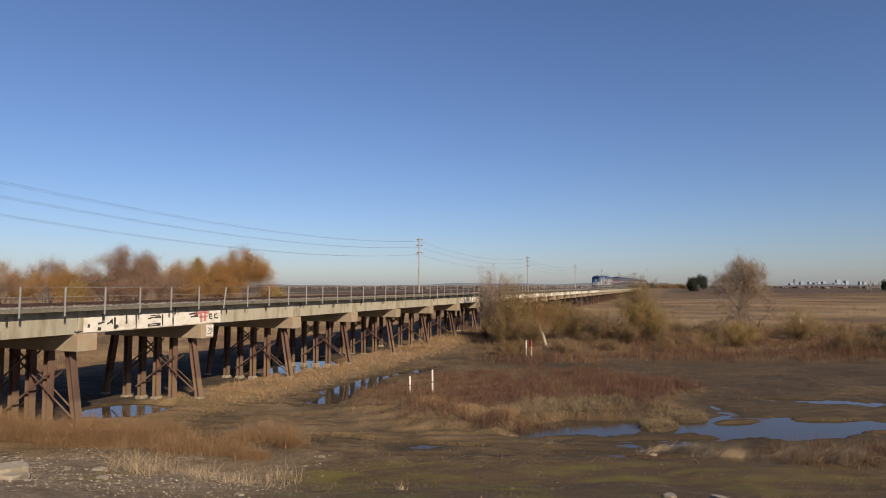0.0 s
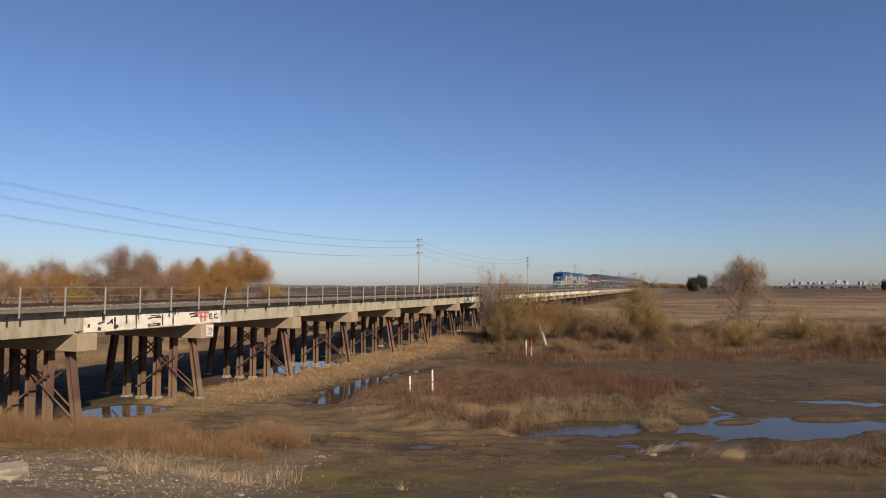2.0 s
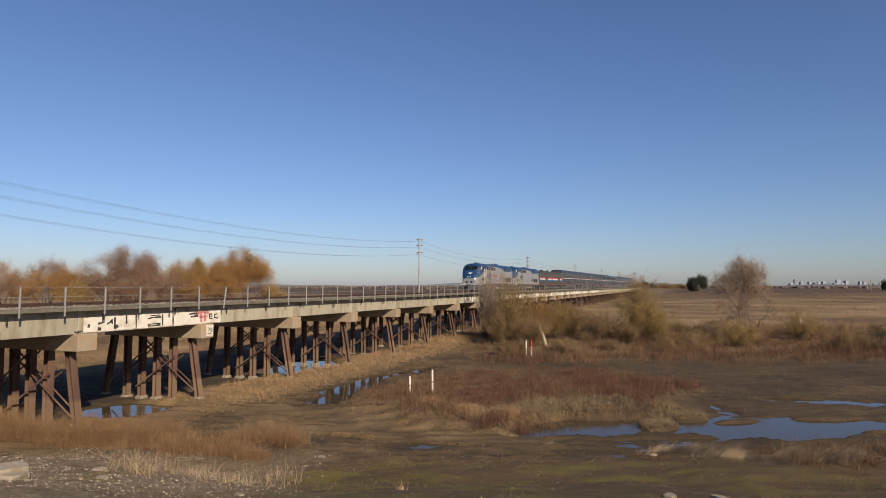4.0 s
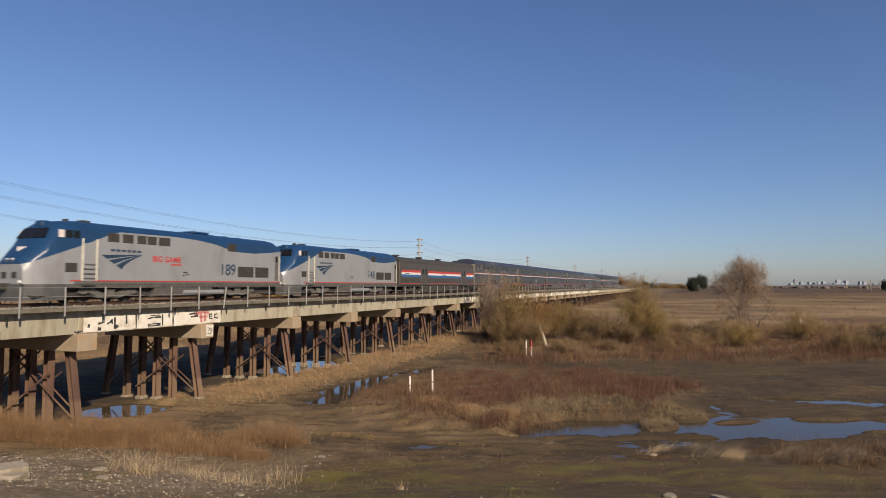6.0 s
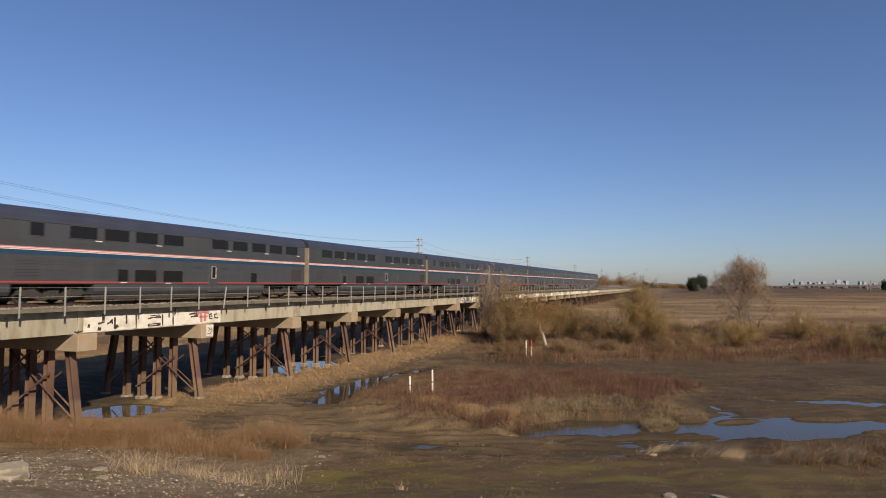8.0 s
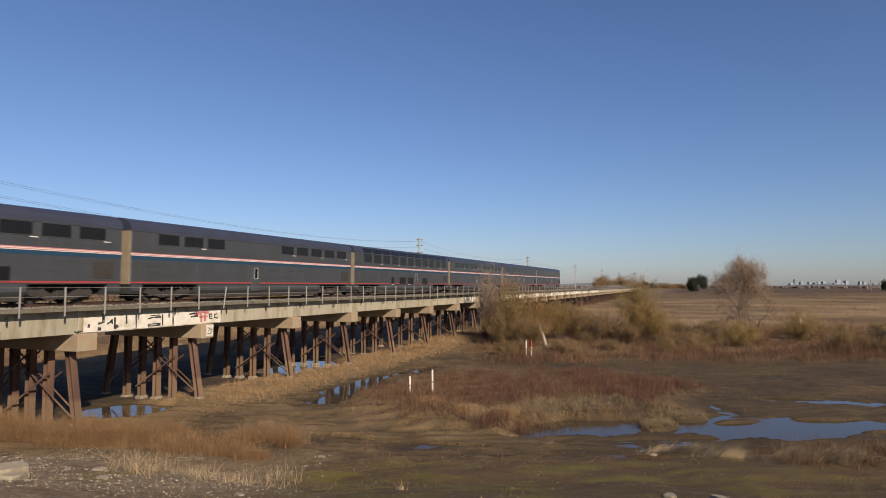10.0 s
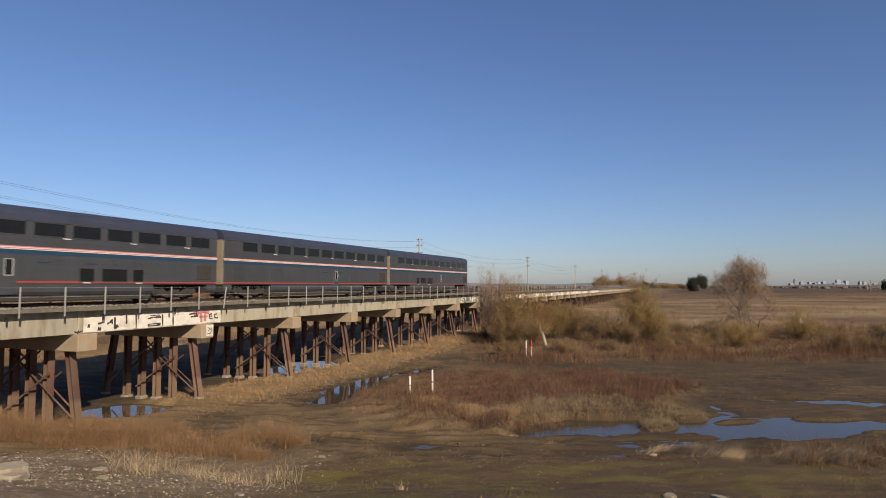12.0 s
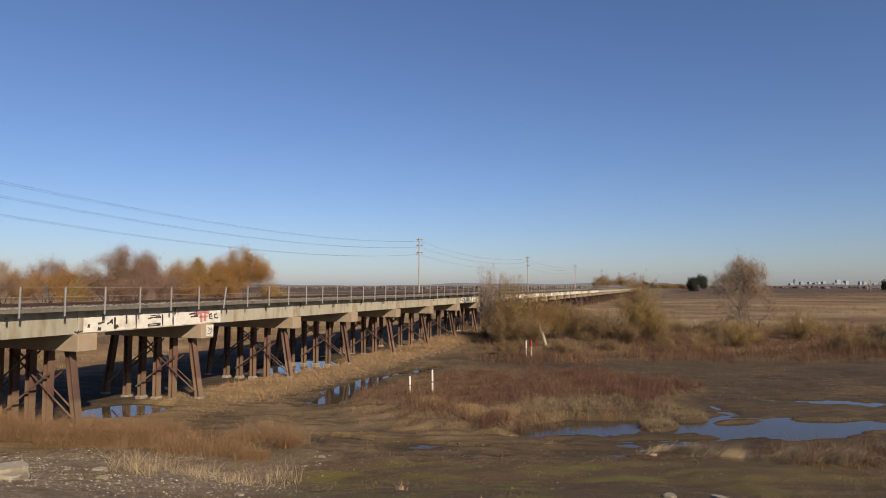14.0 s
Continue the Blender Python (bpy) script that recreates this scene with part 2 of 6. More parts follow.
def lattice(u, v):
    """Smooth value noise on a repeating table."""
    i, j = np.floor(u).astype(int), np.floor(v).astype(int)
    a, b = u - i, v - j
    a, b = a * a * (3 - 2 * a), b * b * (3 - 2 * b)
    i0, i1, j0, j1 = i % 64, (i + 1) % 64, j % 64, (j + 1) % 64
    return (TABLE[i0, j0] * (1 - a) + TABLE[i1, j0] * a) * (1 - b) + (TABLE[i0, j1] * (1 - a) + TABLE[i1, j1] * a) * b


def wob(x, y, k, seed=0.0):
    """Uneven ground: three scales of turned value noise, about -1 to 1."""
    v = 0
    for i, (a, f, g) in enumerate(((0.4, 0.45, 1.0), (1.9, 1.0, 0.6), (3.3, 2.1, 0.35))):
        c, s = math.cos(a + seed), math.sin(a + seed)
        v = v + g * lattice(k * f * (x * c + y * s) + 11.3 * seed + 7 * i, k * f * (-x * s + y * c) + 5.1 * seed + 3 * i)
    return v / 1.1


def blob(x, y, cx, cy, rx, ry, turn=0.0):
    """1 inside a soft-edged oval, falling past its rim."""
    c, s = math.cos(radians(turn)), math.sin(radians(turn))
    u, v = ((x - cx) * c + (y - cy) * s) / rx, (-(x - cx) * s + (y - cy) * c) / ry
    r = np.sqrt(u * u + v * v) + 0.30 * wob(x, y, 0.9, cx)
    return 1 - smooth(0.75, 1.2, r)


POOLS = ((-6.3, 45.4, 2.3, 5.6, -14), (-2.7, 54.4, 0.75, 4.2, -33), (-19.3, 37.6, 2.9, 2.2, 10), (-13.2, 57.5, 3.6, 6.5, -16),
         (8.3, 33.4, 4.6, 1.7, 14), (18.8, 33.3, 7.4, 2.4, 3), (29, 33.2, 8, 2.1, 2), (24.2, 40.4, 3.7, 0.85, -14),
         (-4.2, 30.7, 2.0, 0.26, -20), (0.2, 29.5, 2.4, 0.24, -14), (6.4, 31.2, 3.0, 0.35, 4), (13, 30.6, 4.0, 0.3, 2))


def island(x, y):
    a = blob(x, y, 3.5, 41.5, 9.5, 8.6, 20)
    b = blob(x, y, 8.6, 45.0, 7.6, 8.6, 0)
    return np.maximum(a, b)


def road_y(x):
    """Middle of the dirt road that curves past the island's front."""
    return 28.9 + 0.05 * x + 3.2 * smooth(0, -14, x)


def height(x, y):
    s = x * 0.3692 + y * 0.9294
    d = -x * 0.9294 + y * 0.3692
    z = 0.10 * wob(x, y, 0.5) + 0.06 * wob(x, y, 1.6, 1.0) + 0.03 * wob(x, y, 4.5, 2.0)
    z = z + 0.32 * island(x, y)
    strip = smooth(25.0, 28.3, d) * (1 - smooth(30.0, 32.5, d)) * smooth(24, 33, s)
    z = z + strip * 0.28 + 0.35 * smooth(62, 74, s) * (1 - smooth(31, 33, d)) * smooth(22, 27, d)
    # low levee behind the bridge
    z = z + 2.1 * np.clip((d - 36.0) / 18.0, 0, 1) * (1 - smooth(280, 360, s))
    for p in POOLS:
        k = blob(x, y, *p)
        z = z * (1 - k) - 0.38 * k
    # grassy spit in the pool
    spit = np.maximum(blob(x, y, 13.3, 36.3, 1.9, 1.6, -35), blob(x, y, 11.4, 33.5, 0.8, 1.2, -35))
    for bar in ((16.2, 34.6, 1.5, 0.3, 12), (21.0, 35.2, 2.0, 0.35, -6), (23.5, 32.3, 2.4, 0.25, 4)):
        spit = np.maximum(spit, 0.8 * blob(x, y, *bar))
    z = np.maximum(z, 0.06 * spit - 0.3 * (1 - spit))
    # wheel ruts of the dirt road, and those of the track that turns off behind the island
    for yy, wide in ((y - road_y(x), 2.4), (y - 50.5 - 0.10 * (x - 15) + 0.012 * (x - 20) ** 2, 2.6)):
        near = np.exp(-(yy / wide) ** 2)
        z = z - near * (0.04 + 0.03 * np.sin(yy * 3.1 + 0.5 * wob(x, y, 0.3)) + 0.028 * np.sin(yy * 7.7 + 1.2 * wob(x, y, 0.25, 4))) * smooth(-10, -3, x)
    # plain beyond, rising very gently
    z = z + 0.6 * smooth(62, 78, y - 0.1 * x) * smooth(2, 12, x) + 3.0 * smooth(150, 800, np.hypot(x, y))
    # bank on which the eye stands
    bank = 5.75 - 0.245 * y + 0.9 * smooth(-4, -16, x) - 0.5 * smooth(4, 18, x) + 0.10 * wob(x, y, 0.9, 3)
    z = np.maximum(z, np.where(y < 60, np.minimum(bank, 5.75), -9) - 0.0)
    # railway embankment past the bridge, at both ends
    far = smooth(S_END - 4, S_END + 2, s) + smooth(S0 + 6, S0 - 2, s)
    emb = np.clip(6.0 - np.maximum(np.abs(d - TRACK_D) - 3.2, 0) * 0.55, -1, 6.0)
    z = np.maximum(z, np.where(far > 0, emb * far, -9))
    return z


def axis(parts_):
    out = [np.arange(a, b, st) for a, b, st in parts_]
    return np.concatenate(out)


def ground():
    gx = np.concatenate([-np.geomspace(3500, 62, 26), axis([(-60, -30, 1.0), (-30, 32, 0.3), (32, 60, 0.8)]), np.geomspace(61, 3500, 34)])
    gy = np.concatenate([-np.geomspace(600, 12, 10), axis([(-10, 12, 1.2), (12, 24, 0.3), (24, 37, 0.17), (37, 62, 0.3), (62, 110, 0.9)]), np.geomspace(111, 4600, 70)])
    X, Y = np.meshgrid(gx, gy)
    Z = height(X, Y)
    nx, ny = len(gx), len(gy)
    idx = np.arange(nx * ny).reshape(ny, nx)
    faces = np.stack([idx[:-1, :-1], idx[:-1, 1:], idx[1:, 1:], idx[1:, :-1]], -1).reshape(-1, 4)
    me = raw("ground", np.stack([X, Y, Z], -1).reshape(-1, 3), faces, ground_material(), True)
    # what covers the soil: gravel, moss, straw, wet mud plus painted bridge shade
    s = X * 0.3692 + Y * 0.9294
    d = -X * 0.9294 + Y * 0.3692
    gravel = smooth(-3, -10, X + 0.25 * (Y - 20) + 2.0 * wob(X, Y, 0.35, 14)) * smooth(29, 26.5, Y)
    gravel = np.maximum(gravel, 0.9 * smooth(S_END - 6, S_END, s) * (np.abs(d - TRACK_D) < 9))
    moss = smooth(27.4, 25.5, Y - 0.05 * X) * (1 - gravel) * smooth(-12, -7, X)
    moss = moss * (1 - 0.6 * smooth(6, 16, X))
    field = smooth(70, 95, Y - 0.2 * X) * smooth(60, 20, d)
    field = np.maximum(field, smooth(42, 46, d))
    strip = smooth(25.0, 27.8, d) * (1 - smooth(31, 34, d)) * smooth(26, 32, s) * 0.9
    straw = np.maximum(field, strip)
    straw = np.maximum(straw, 0.12 * island(X, Y))
    att = me.color_attributes.new("cover", "FLOAT_COLOR", "POINT")
    # low ground is wet; the strip behind the bridge is its shade, painted dark
    wet_shade = np.maximum(smooth(0.10, -0.10, Z), smooth(31.5, 33, d) * smooth(44, 41, d) * smooth(80, 60, s))
    damp = smooth(-3, 10, X) * smooth(66, 58, Y) * (0.85 + 0.3 * wob(X, Y, 0.25, 6))
    wet_shade = np.clip(np.maximum(wet_shade, damp), 0, 1)
    data = np.stack([gravel, moss, straw, wet_shade], -1).reshape(-1)
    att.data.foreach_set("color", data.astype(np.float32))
    tagged(new("ground", me), "brown muddy flats with gravel, moss and dry grass cover", "ground", kind="structure")


def ground_material():
    m = bpy.data.materials.new("soil")
    m.use_nodes = True
    n, l = m.node_tree.nodes, m.node_tree.links
    b = n["Principled BSDF"]
    at = n.new("ShaderNodeAttribute")
    at.attribute_name = "cover"
    sep = n.new("ShaderNodeSeparateColor")
    l.new(at.outputs["Color"], sep.inputs[0])
    geo = n.new("ShaderNodeNewGeometry")

    def noise_of(scale, detail=8):
        k = n.new("ShaderNodeTexNoise")
        k.inputs["Scale"].default_value, k.inputs["Detail"].default_value, k.inputs["Roughness"].default_value = scale, detail, 0.65
        l.new(geo.outputs["Position"], k.inputs["Vector"])
        return k.outputs["Fac"]

    def ranged(v, a, b_):
        k = n.new("ShaderNodeMapRange")
        k.inputs[1].default_value, k.inputs[2].default_value = a, b_
        l.new(v, k.inputs[0])
        return k.outputs[0]

    def mixed(f, a, b_):
        k = n.new("ShaderNodeMix")
        k.data_type = "RGBA"
        l.new(f, k.inputs[0])
        for slot, v in ((6, a), (7, b_)):
            if isinstance(v, tuple):
                k.inputs[slot].default_value = (*v, 1)
            else:
                l.new(v, k.inputs[slot])
        return k.outputs[2]

    def times(a, b_):
        k = n.new("ShaderNodeMath")
        k.operation = "MULTIPLY"
        for i, v in enumerate((a, b_)):
            if isinstance(v, float):
                k.inputs[i].default_value = v
            else:
                l.new(v, k.inputs[i])
        return k.outputs[0]

    big, mid, fine, far = noise_of(0.35), noise_of(2.2), noise_of(11), noise_of(0.03)
    grit = noise_of(30)
    mud = mixed(ranged(mid, 0.35, 0.65), (0.191, 0.124, 0.054), (0.126, 0.082, 0.037))
    mud = mixed(ranged(big, 0.45, 0.62), mud, (0.198, 0.134, 0.070))
    mud = mixed(ranged(fine, 0.5, 0.68), mud, (0.222, 0.156, 0.084))
    mud = mixed(ranged(grit, 0.56, 0.72), mud, (0.070, 0.046, 0.025))
    # wet mud and the bridge's painted shade share this dark colour
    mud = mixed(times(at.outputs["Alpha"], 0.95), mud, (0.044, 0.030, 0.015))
    # long streaks that wheels and drying water leave along the road
    lane, run = n.new("ShaderNodeTexNoise"), n.new("ShaderNodeMapping")
    lane.inputs["Scale"].default_value, lane.inputs["Detail"].default_value = 1.0, 6
    run.inputs["Scale"].default_value, run.inputs["Rotation"].default_value = (0.13, 2.3, 1), (0, 0, radians(-3))
    l.new(geo.outputs["Position"], run.inputs[0])
    l.new(run.outputs[0], lane.inputs["Vector"])
    mud = mixed(times(ranged(lane.outputs["Fac"], 0.52, 0.66), 0.75), mud, (0.037, 0.025, 0.014))
    mud = mixed(times(ranged(lane.outputs["Fac"], 0.46, 0.34), 0.55), mud, (0.118, 0.080, 0.042))
    mud = mixed(times(ranged(noise_of(55, 3), 0.6, 0.72), 0.35), mud, (0.247, 0.185, 0.103))
    straw = mixed(ranged(mid, 0.3, 0.7), (0.252, 0.162, 0.071), (0.160, 0.096, 0.044))
    straw = mixed(ranged(far, 0.42, 0.58), straw, (0.273, 0.195, 0.100))
    band = n.new("ShaderNodeTexNoise")
    band.inputs["Scale"].default_value, band.inputs["Detail"].default_value, band.inputs["Roughness"].default_value = 1.0, 9, 0.68
    stretch = n.new("ShaderNodeMapping")
    stretch.inputs["Scale"].default_value = (0.022, 0.055, 1)
    l.new(geo.outputs["Position"], stretch.inputs[0])
    l.new(stretch.outputs[0], band.inputs["Vector"])
    straw = mixed(ranged(band.outputs["Fac"], 0.47, 0.60), straw, (0.108, 0.070, 0.033))
    straw = mixed(ranged(band.outputs["Fac"], 0.44, 0.34), straw, (0.350, 0.265, 0.126))
    straw = mixed(ranged(big, 0.5, 0.7), straw, (0.157, 0.088, 0.047))
    sepp = n.new("ShaderNodeSeparateXYZ")
    l.new(geo.outputs["Position"], sepp.inputs[0])
    straw = mixed(times(ranged(sepp.outputs[1], 230.0, 420.0), 0.85), straw, (0.068, 0.044, 0.026))
    moss = mixed(ranged(fine, 0.35, 0.65), (0.103, 0.098, 0.017), (0.129, 0.092, 0.031))
    peb = n.new("ShaderNodeTexVoronoi")
    peb.inputs["Scale"].default_value = 11
    l.new(geo.outputs["Position"], peb.inputs["Vector"])
    grav = mixed(ranged(peb.outputs["Color"], 0.2, 0.9), (0.178, 0.126, 0.075), (0.315, 0.246, 0.162))
    grav = mixed(ranged(mid, 0.45, 0.65), grav, (0.140, 0.096, 0.054))
    patch, flat = n.new("ShaderNodeTexNoise"), n.new("ShaderNodeMapping")
    patch.inputs["Scale"].default_value, patch.inputs["Detail"].default_value = 1.0, 8
    flat.inputs["Scale"].default_value = (0.3, 1.1, 1)
    l.new(geo.outputs["Position"], flat.inputs[0])
    l.new(flat.outputs[0], patch.inputs["Vector"])
    duff = mixed(ranged(fine, 0.4, 0.62), (0.103, 0.064, 0.031), (0.054, 0.035, 0.019))
    duff = mixed(ranged(grit, 0.6, 0.7), duff, (0.221, 0.155, 0.083))
    col = mixed(times(sep.outputs[1], 0.85), mud, duff)
    col = mixed(times(sep.outputs[1], ranged(patch.outputs["Fac"], 0.48, 0.62)), col, moss)
    col = mixed(sep.outputs[2], col, straw)
    col = mixed(times(sep.outputs[0], ranged(big, 0.25, 0.5)), col, grav)
    l.new(col, b.inputs["Base Color"])
    b.inputs["Roughness"].default_value = 0.9
    b.inputs["Specular IOR Level"].default_value = 0.3
    bp = n.new("ShaderNodeBump")
    bp.inputs["Strength"].default_value, bp.inputs["Distance"].default_value = 0.75, 0.12
    l.new(fine, bp.inputs["Height"])
    l.new(bp.outputs[0], b.inputs["Normal"])
    return m


def water():
    m = bpy.data.materials.new("still_muddy_water")
    m.use_nodes = True
    n, l = m.node_tree.nodes, m.node_tree.links
    b = n["Principled BSDF"]
    b.inputs["Base Color"].default_value = (0.056, 0.045, 0.030, 1)
    b.inputs["Specular IOR Level"].default_value = 0.32
    b.inputs["Roughness"].default_value = 0.05
    b.inputs["IOR"].default_value = 1.33
    k, bp = n.new("ShaderNodeTexNoise"), n.new("ShaderNodeBump")
    k.inputs["Scale"].default_value = 2.5
    bp.inputs["Strength"].default_value, bp.inputs["Distance"].default_value = 0.03, 0.05
    l.new(k.outputs["Fac"], bp.inputs["Height"])
    l.new(bp.outputs[0], b.inputs["Normal"])
    bm = bmesh.new()
    bmesh.ops.create_grid(bm, x_segments=8, y_segments=6, size=1, matrix=Matrix.Translation((2, 45, -0.15)) @ Matrix.Diagonal((38, 24, 1, 1)))
    ob = new("water", mesh_from(bm, "water", m))
    tagged(ob, "still shallow brown pools mirroring the blue sky", "water", kind="structure")


ground()
water()


# ---- railway bridge ----
def h_pile(length, w=0.36):
    """A rolled H section standing from z = -length to 0."""
    t = 0.045
    a = w / 2
    prof = [(-a, -a), (a, -a), (a, -a + t), (t / 2, -a + t), (t / 2, a - t), (a, a - t), (a, a), (-a, a), (-a, a - t), (-t / 2, a - t), (-t / 2, -a + t), (-a, -a + t)]
    bm = bmesh.new()
    lo = [bm.verts.new((x, y, -length)) for x, y in prof]
    hi = [bm.verts.new((x, y, 0)) for x, y in prof]
    bm.faces.new(hi), bm.faces.new(lo[::-1])
    for i in range(12):
        j = (i + 1) % 12
        bm.faces.new((lo[i], lo[j], hi[j], hi[i]))
    return bm


CAP_Z0, CAP_Z1 = 4.08, 4.95


def angle_bar(a, b, w=0.1):
    """An L-section brace from a to b, in the plane across the bridge."""
    a, b = Vector(a), Vector(b)
    q = (b - a).to_track_quat("X", "Z").to_matrix().to_4x4()
    m = Matrix.Translation(a) @ q
    bm = bmesh.new()
    L = (b - a).length
    box(bm, (0, -0.01, -w / 2), (L, 0.01, w / 2), m=m)
    box(bm, (0, 0.01, w / 2 - 0.02), (L, w * 0.9, w / 2), m=m)
    return bm


def pier():
    """Pile bent: concrete cap, four upright and two raking steel piles, angle braces. Origin on the ground, below the cap's middle."""
    p = thing("bridge_pier", "rusty steel pile pier with a stained concrete cap", "bridge pier", group="trestle piers")
    part("cap", boxed((-0.54, -3.25, CAP_Z0), (0.54, 5.0, CAP_Z1), 0.03), CAPCON, p, "buff concrete cap with rust stains")
    up = mesh_from(h_pile(CAP_Z0 + 1.2), "column", RUST)
    rake = mesh_from(h_pile(CAP_Z0 * 1.04 + 1.2), "column", RUST)
    for y in (-0.5, 0.85, 2.15, 3.45):
        part("column", up, RUST, p, at=pose(0, y, CAP_Z0))
        part("footing", boxed((-0.3, y - 0.3, -0.5), (0.3, y + 0.3, 0.16 + 0.05 * math.sin(9 * y)), 0.08), FOOT, p, "crumbled pale concrete collar")
    for y, k in ((-2.0, -1), (4.65, 1)):
        part("column", rake, RUST, p, at=pose(0, y, CAP_Z0, 10.5 * k))
        yy = y + k * math.tan(radians(10.5)) * (CAP_Z0 - 0.35)
        part("footing", boxed((-0.25, yy - 0.22, -0.3), (0.25, yy + 0.24, 0.42 if k < 0 else 0.2), 0.07), FOOT, p, "pale concrete collar")
    for x in (-0.2, 0.2):
        part("brace", angle_bar((x, -2.55, 0.75), (x, 2.3, CAP_Z0 - 0.15)), RUST, p)
        part("brace", angle_bar((x * 1.4, 5.1, 0.75), (x * 1.4, 0.6, CAP_Z0 - 0.15)), RUST, p)
        part("brace", angle_bar((x * 1.7, 2.3, 0.8), (x * 1.7, -1.0, 2.9)), RUST, p)
    return p


POST_S, POST_STEP = 18.92, 2.2657


def bridge():
    first = pier()
    first.matrix_basis = TRACK @ pose(S0, TRACK_D, 0)
    for i in range(1, N_SPAN):
        copy_thing(first, TRACK @ pose(S0 + SPAN * i + {4: 0.33, 5: -0.37, 6: 0.15}.get(i, 0.0), TRACK_D, 0))
    deck = thing("bridge_deck", "weathered concrete trestle deck with overhanging slab edges", "bridge deck", TRACK @ pose(0, TRACK_D, 0))
    half = 2.9
    prof = [(-half, 4.952), (4.6, 4.952), (4.6, 6.12), (-half, 6.12)]
    gird = mesh_from(extruded(prof, 0.012, SPAN - 0.012, 0.012), "girder", CONCRETE)
    slab = mesh_from(extruded([(-3.45, 6.122), (5.1, 6.122), (5.1, 6.29), (4.85, 6.31), (4.85, 6.19), (-3.15, 6.19), (-3.15, 6.31), (-3.45, 6.29)], 0.01, SPAN - 0.01), "slab", SLABM)
    for i in range(N_SPAN - 1):
        part("girder", gird, CONCRETE, deck, at=pose(S0 + SPAN * i, 0, 0))
        part("slab", slab, SLABM, deck, at=pose(S0 + SPAN * i, 0, 0))
    # abutments
    for s, k in ((S0, -1), (S_END, 1)):
        part("abutment", boxed((s + min(k * 0.72, k * 2.2), -3.6, -0.5), (s + max(k * 0.72, k * 2.2), 5.2, 6.0), 0.03), CONCRETE, deck, "grey concrete abutment")
    # drain spouts under the slab edge
    spout = mesh_from(rod(bmesh.new(), (0, 0, 0), (0, 0, 0.34), 0.035), "drain_spout", BLACK)
    for i in range((N_SPAN - 1) * 2):
        part("drain_spout", spout, BLACK, deck, at=pose(S0 + 1.3 + i * SPAN / 2 + 0.4 * math.sin(i * 5.1), -3.05, 5.62 + 0.08 * math.sin(i * 2.3)))
    # painted-over stretch of girder
    graffiti(deck)
    # railings
    r = thing("bridge_railing", "galvanised post and cable railing along the bridge deck", "railing", TRACK @ pose(0, TRACK_D, 0))
    post = mesh_from(boxed((-0.035, -0.035, 5.9), (0.035, 0.035, 7.32), 0.008), "post", GALV)
    for i in range(150):
        k = i - 14
        s = POST_S + POST_STEP * k - 0.07 * min(max(k, 0), 6) + 0.06 * min(max(k - 6, 0), 6)
        tilt = 9.0 if abs(s - 31.6) < 1.0 else 0.6 * math.sin(i * 3.3)
        part("post", post, GALV, r, at=pose(s, -3.5, 0) @ pose(0, 0, 6, 0, tilt, 0) @ pose(0, 0, -6))
    for z in (7.28, 6.85):
        part("cable", rod(bmesh.new(), (S0, -3.5, z), (S0 + 380, -3.5, z), 0.008, sides=5), GALV, r)


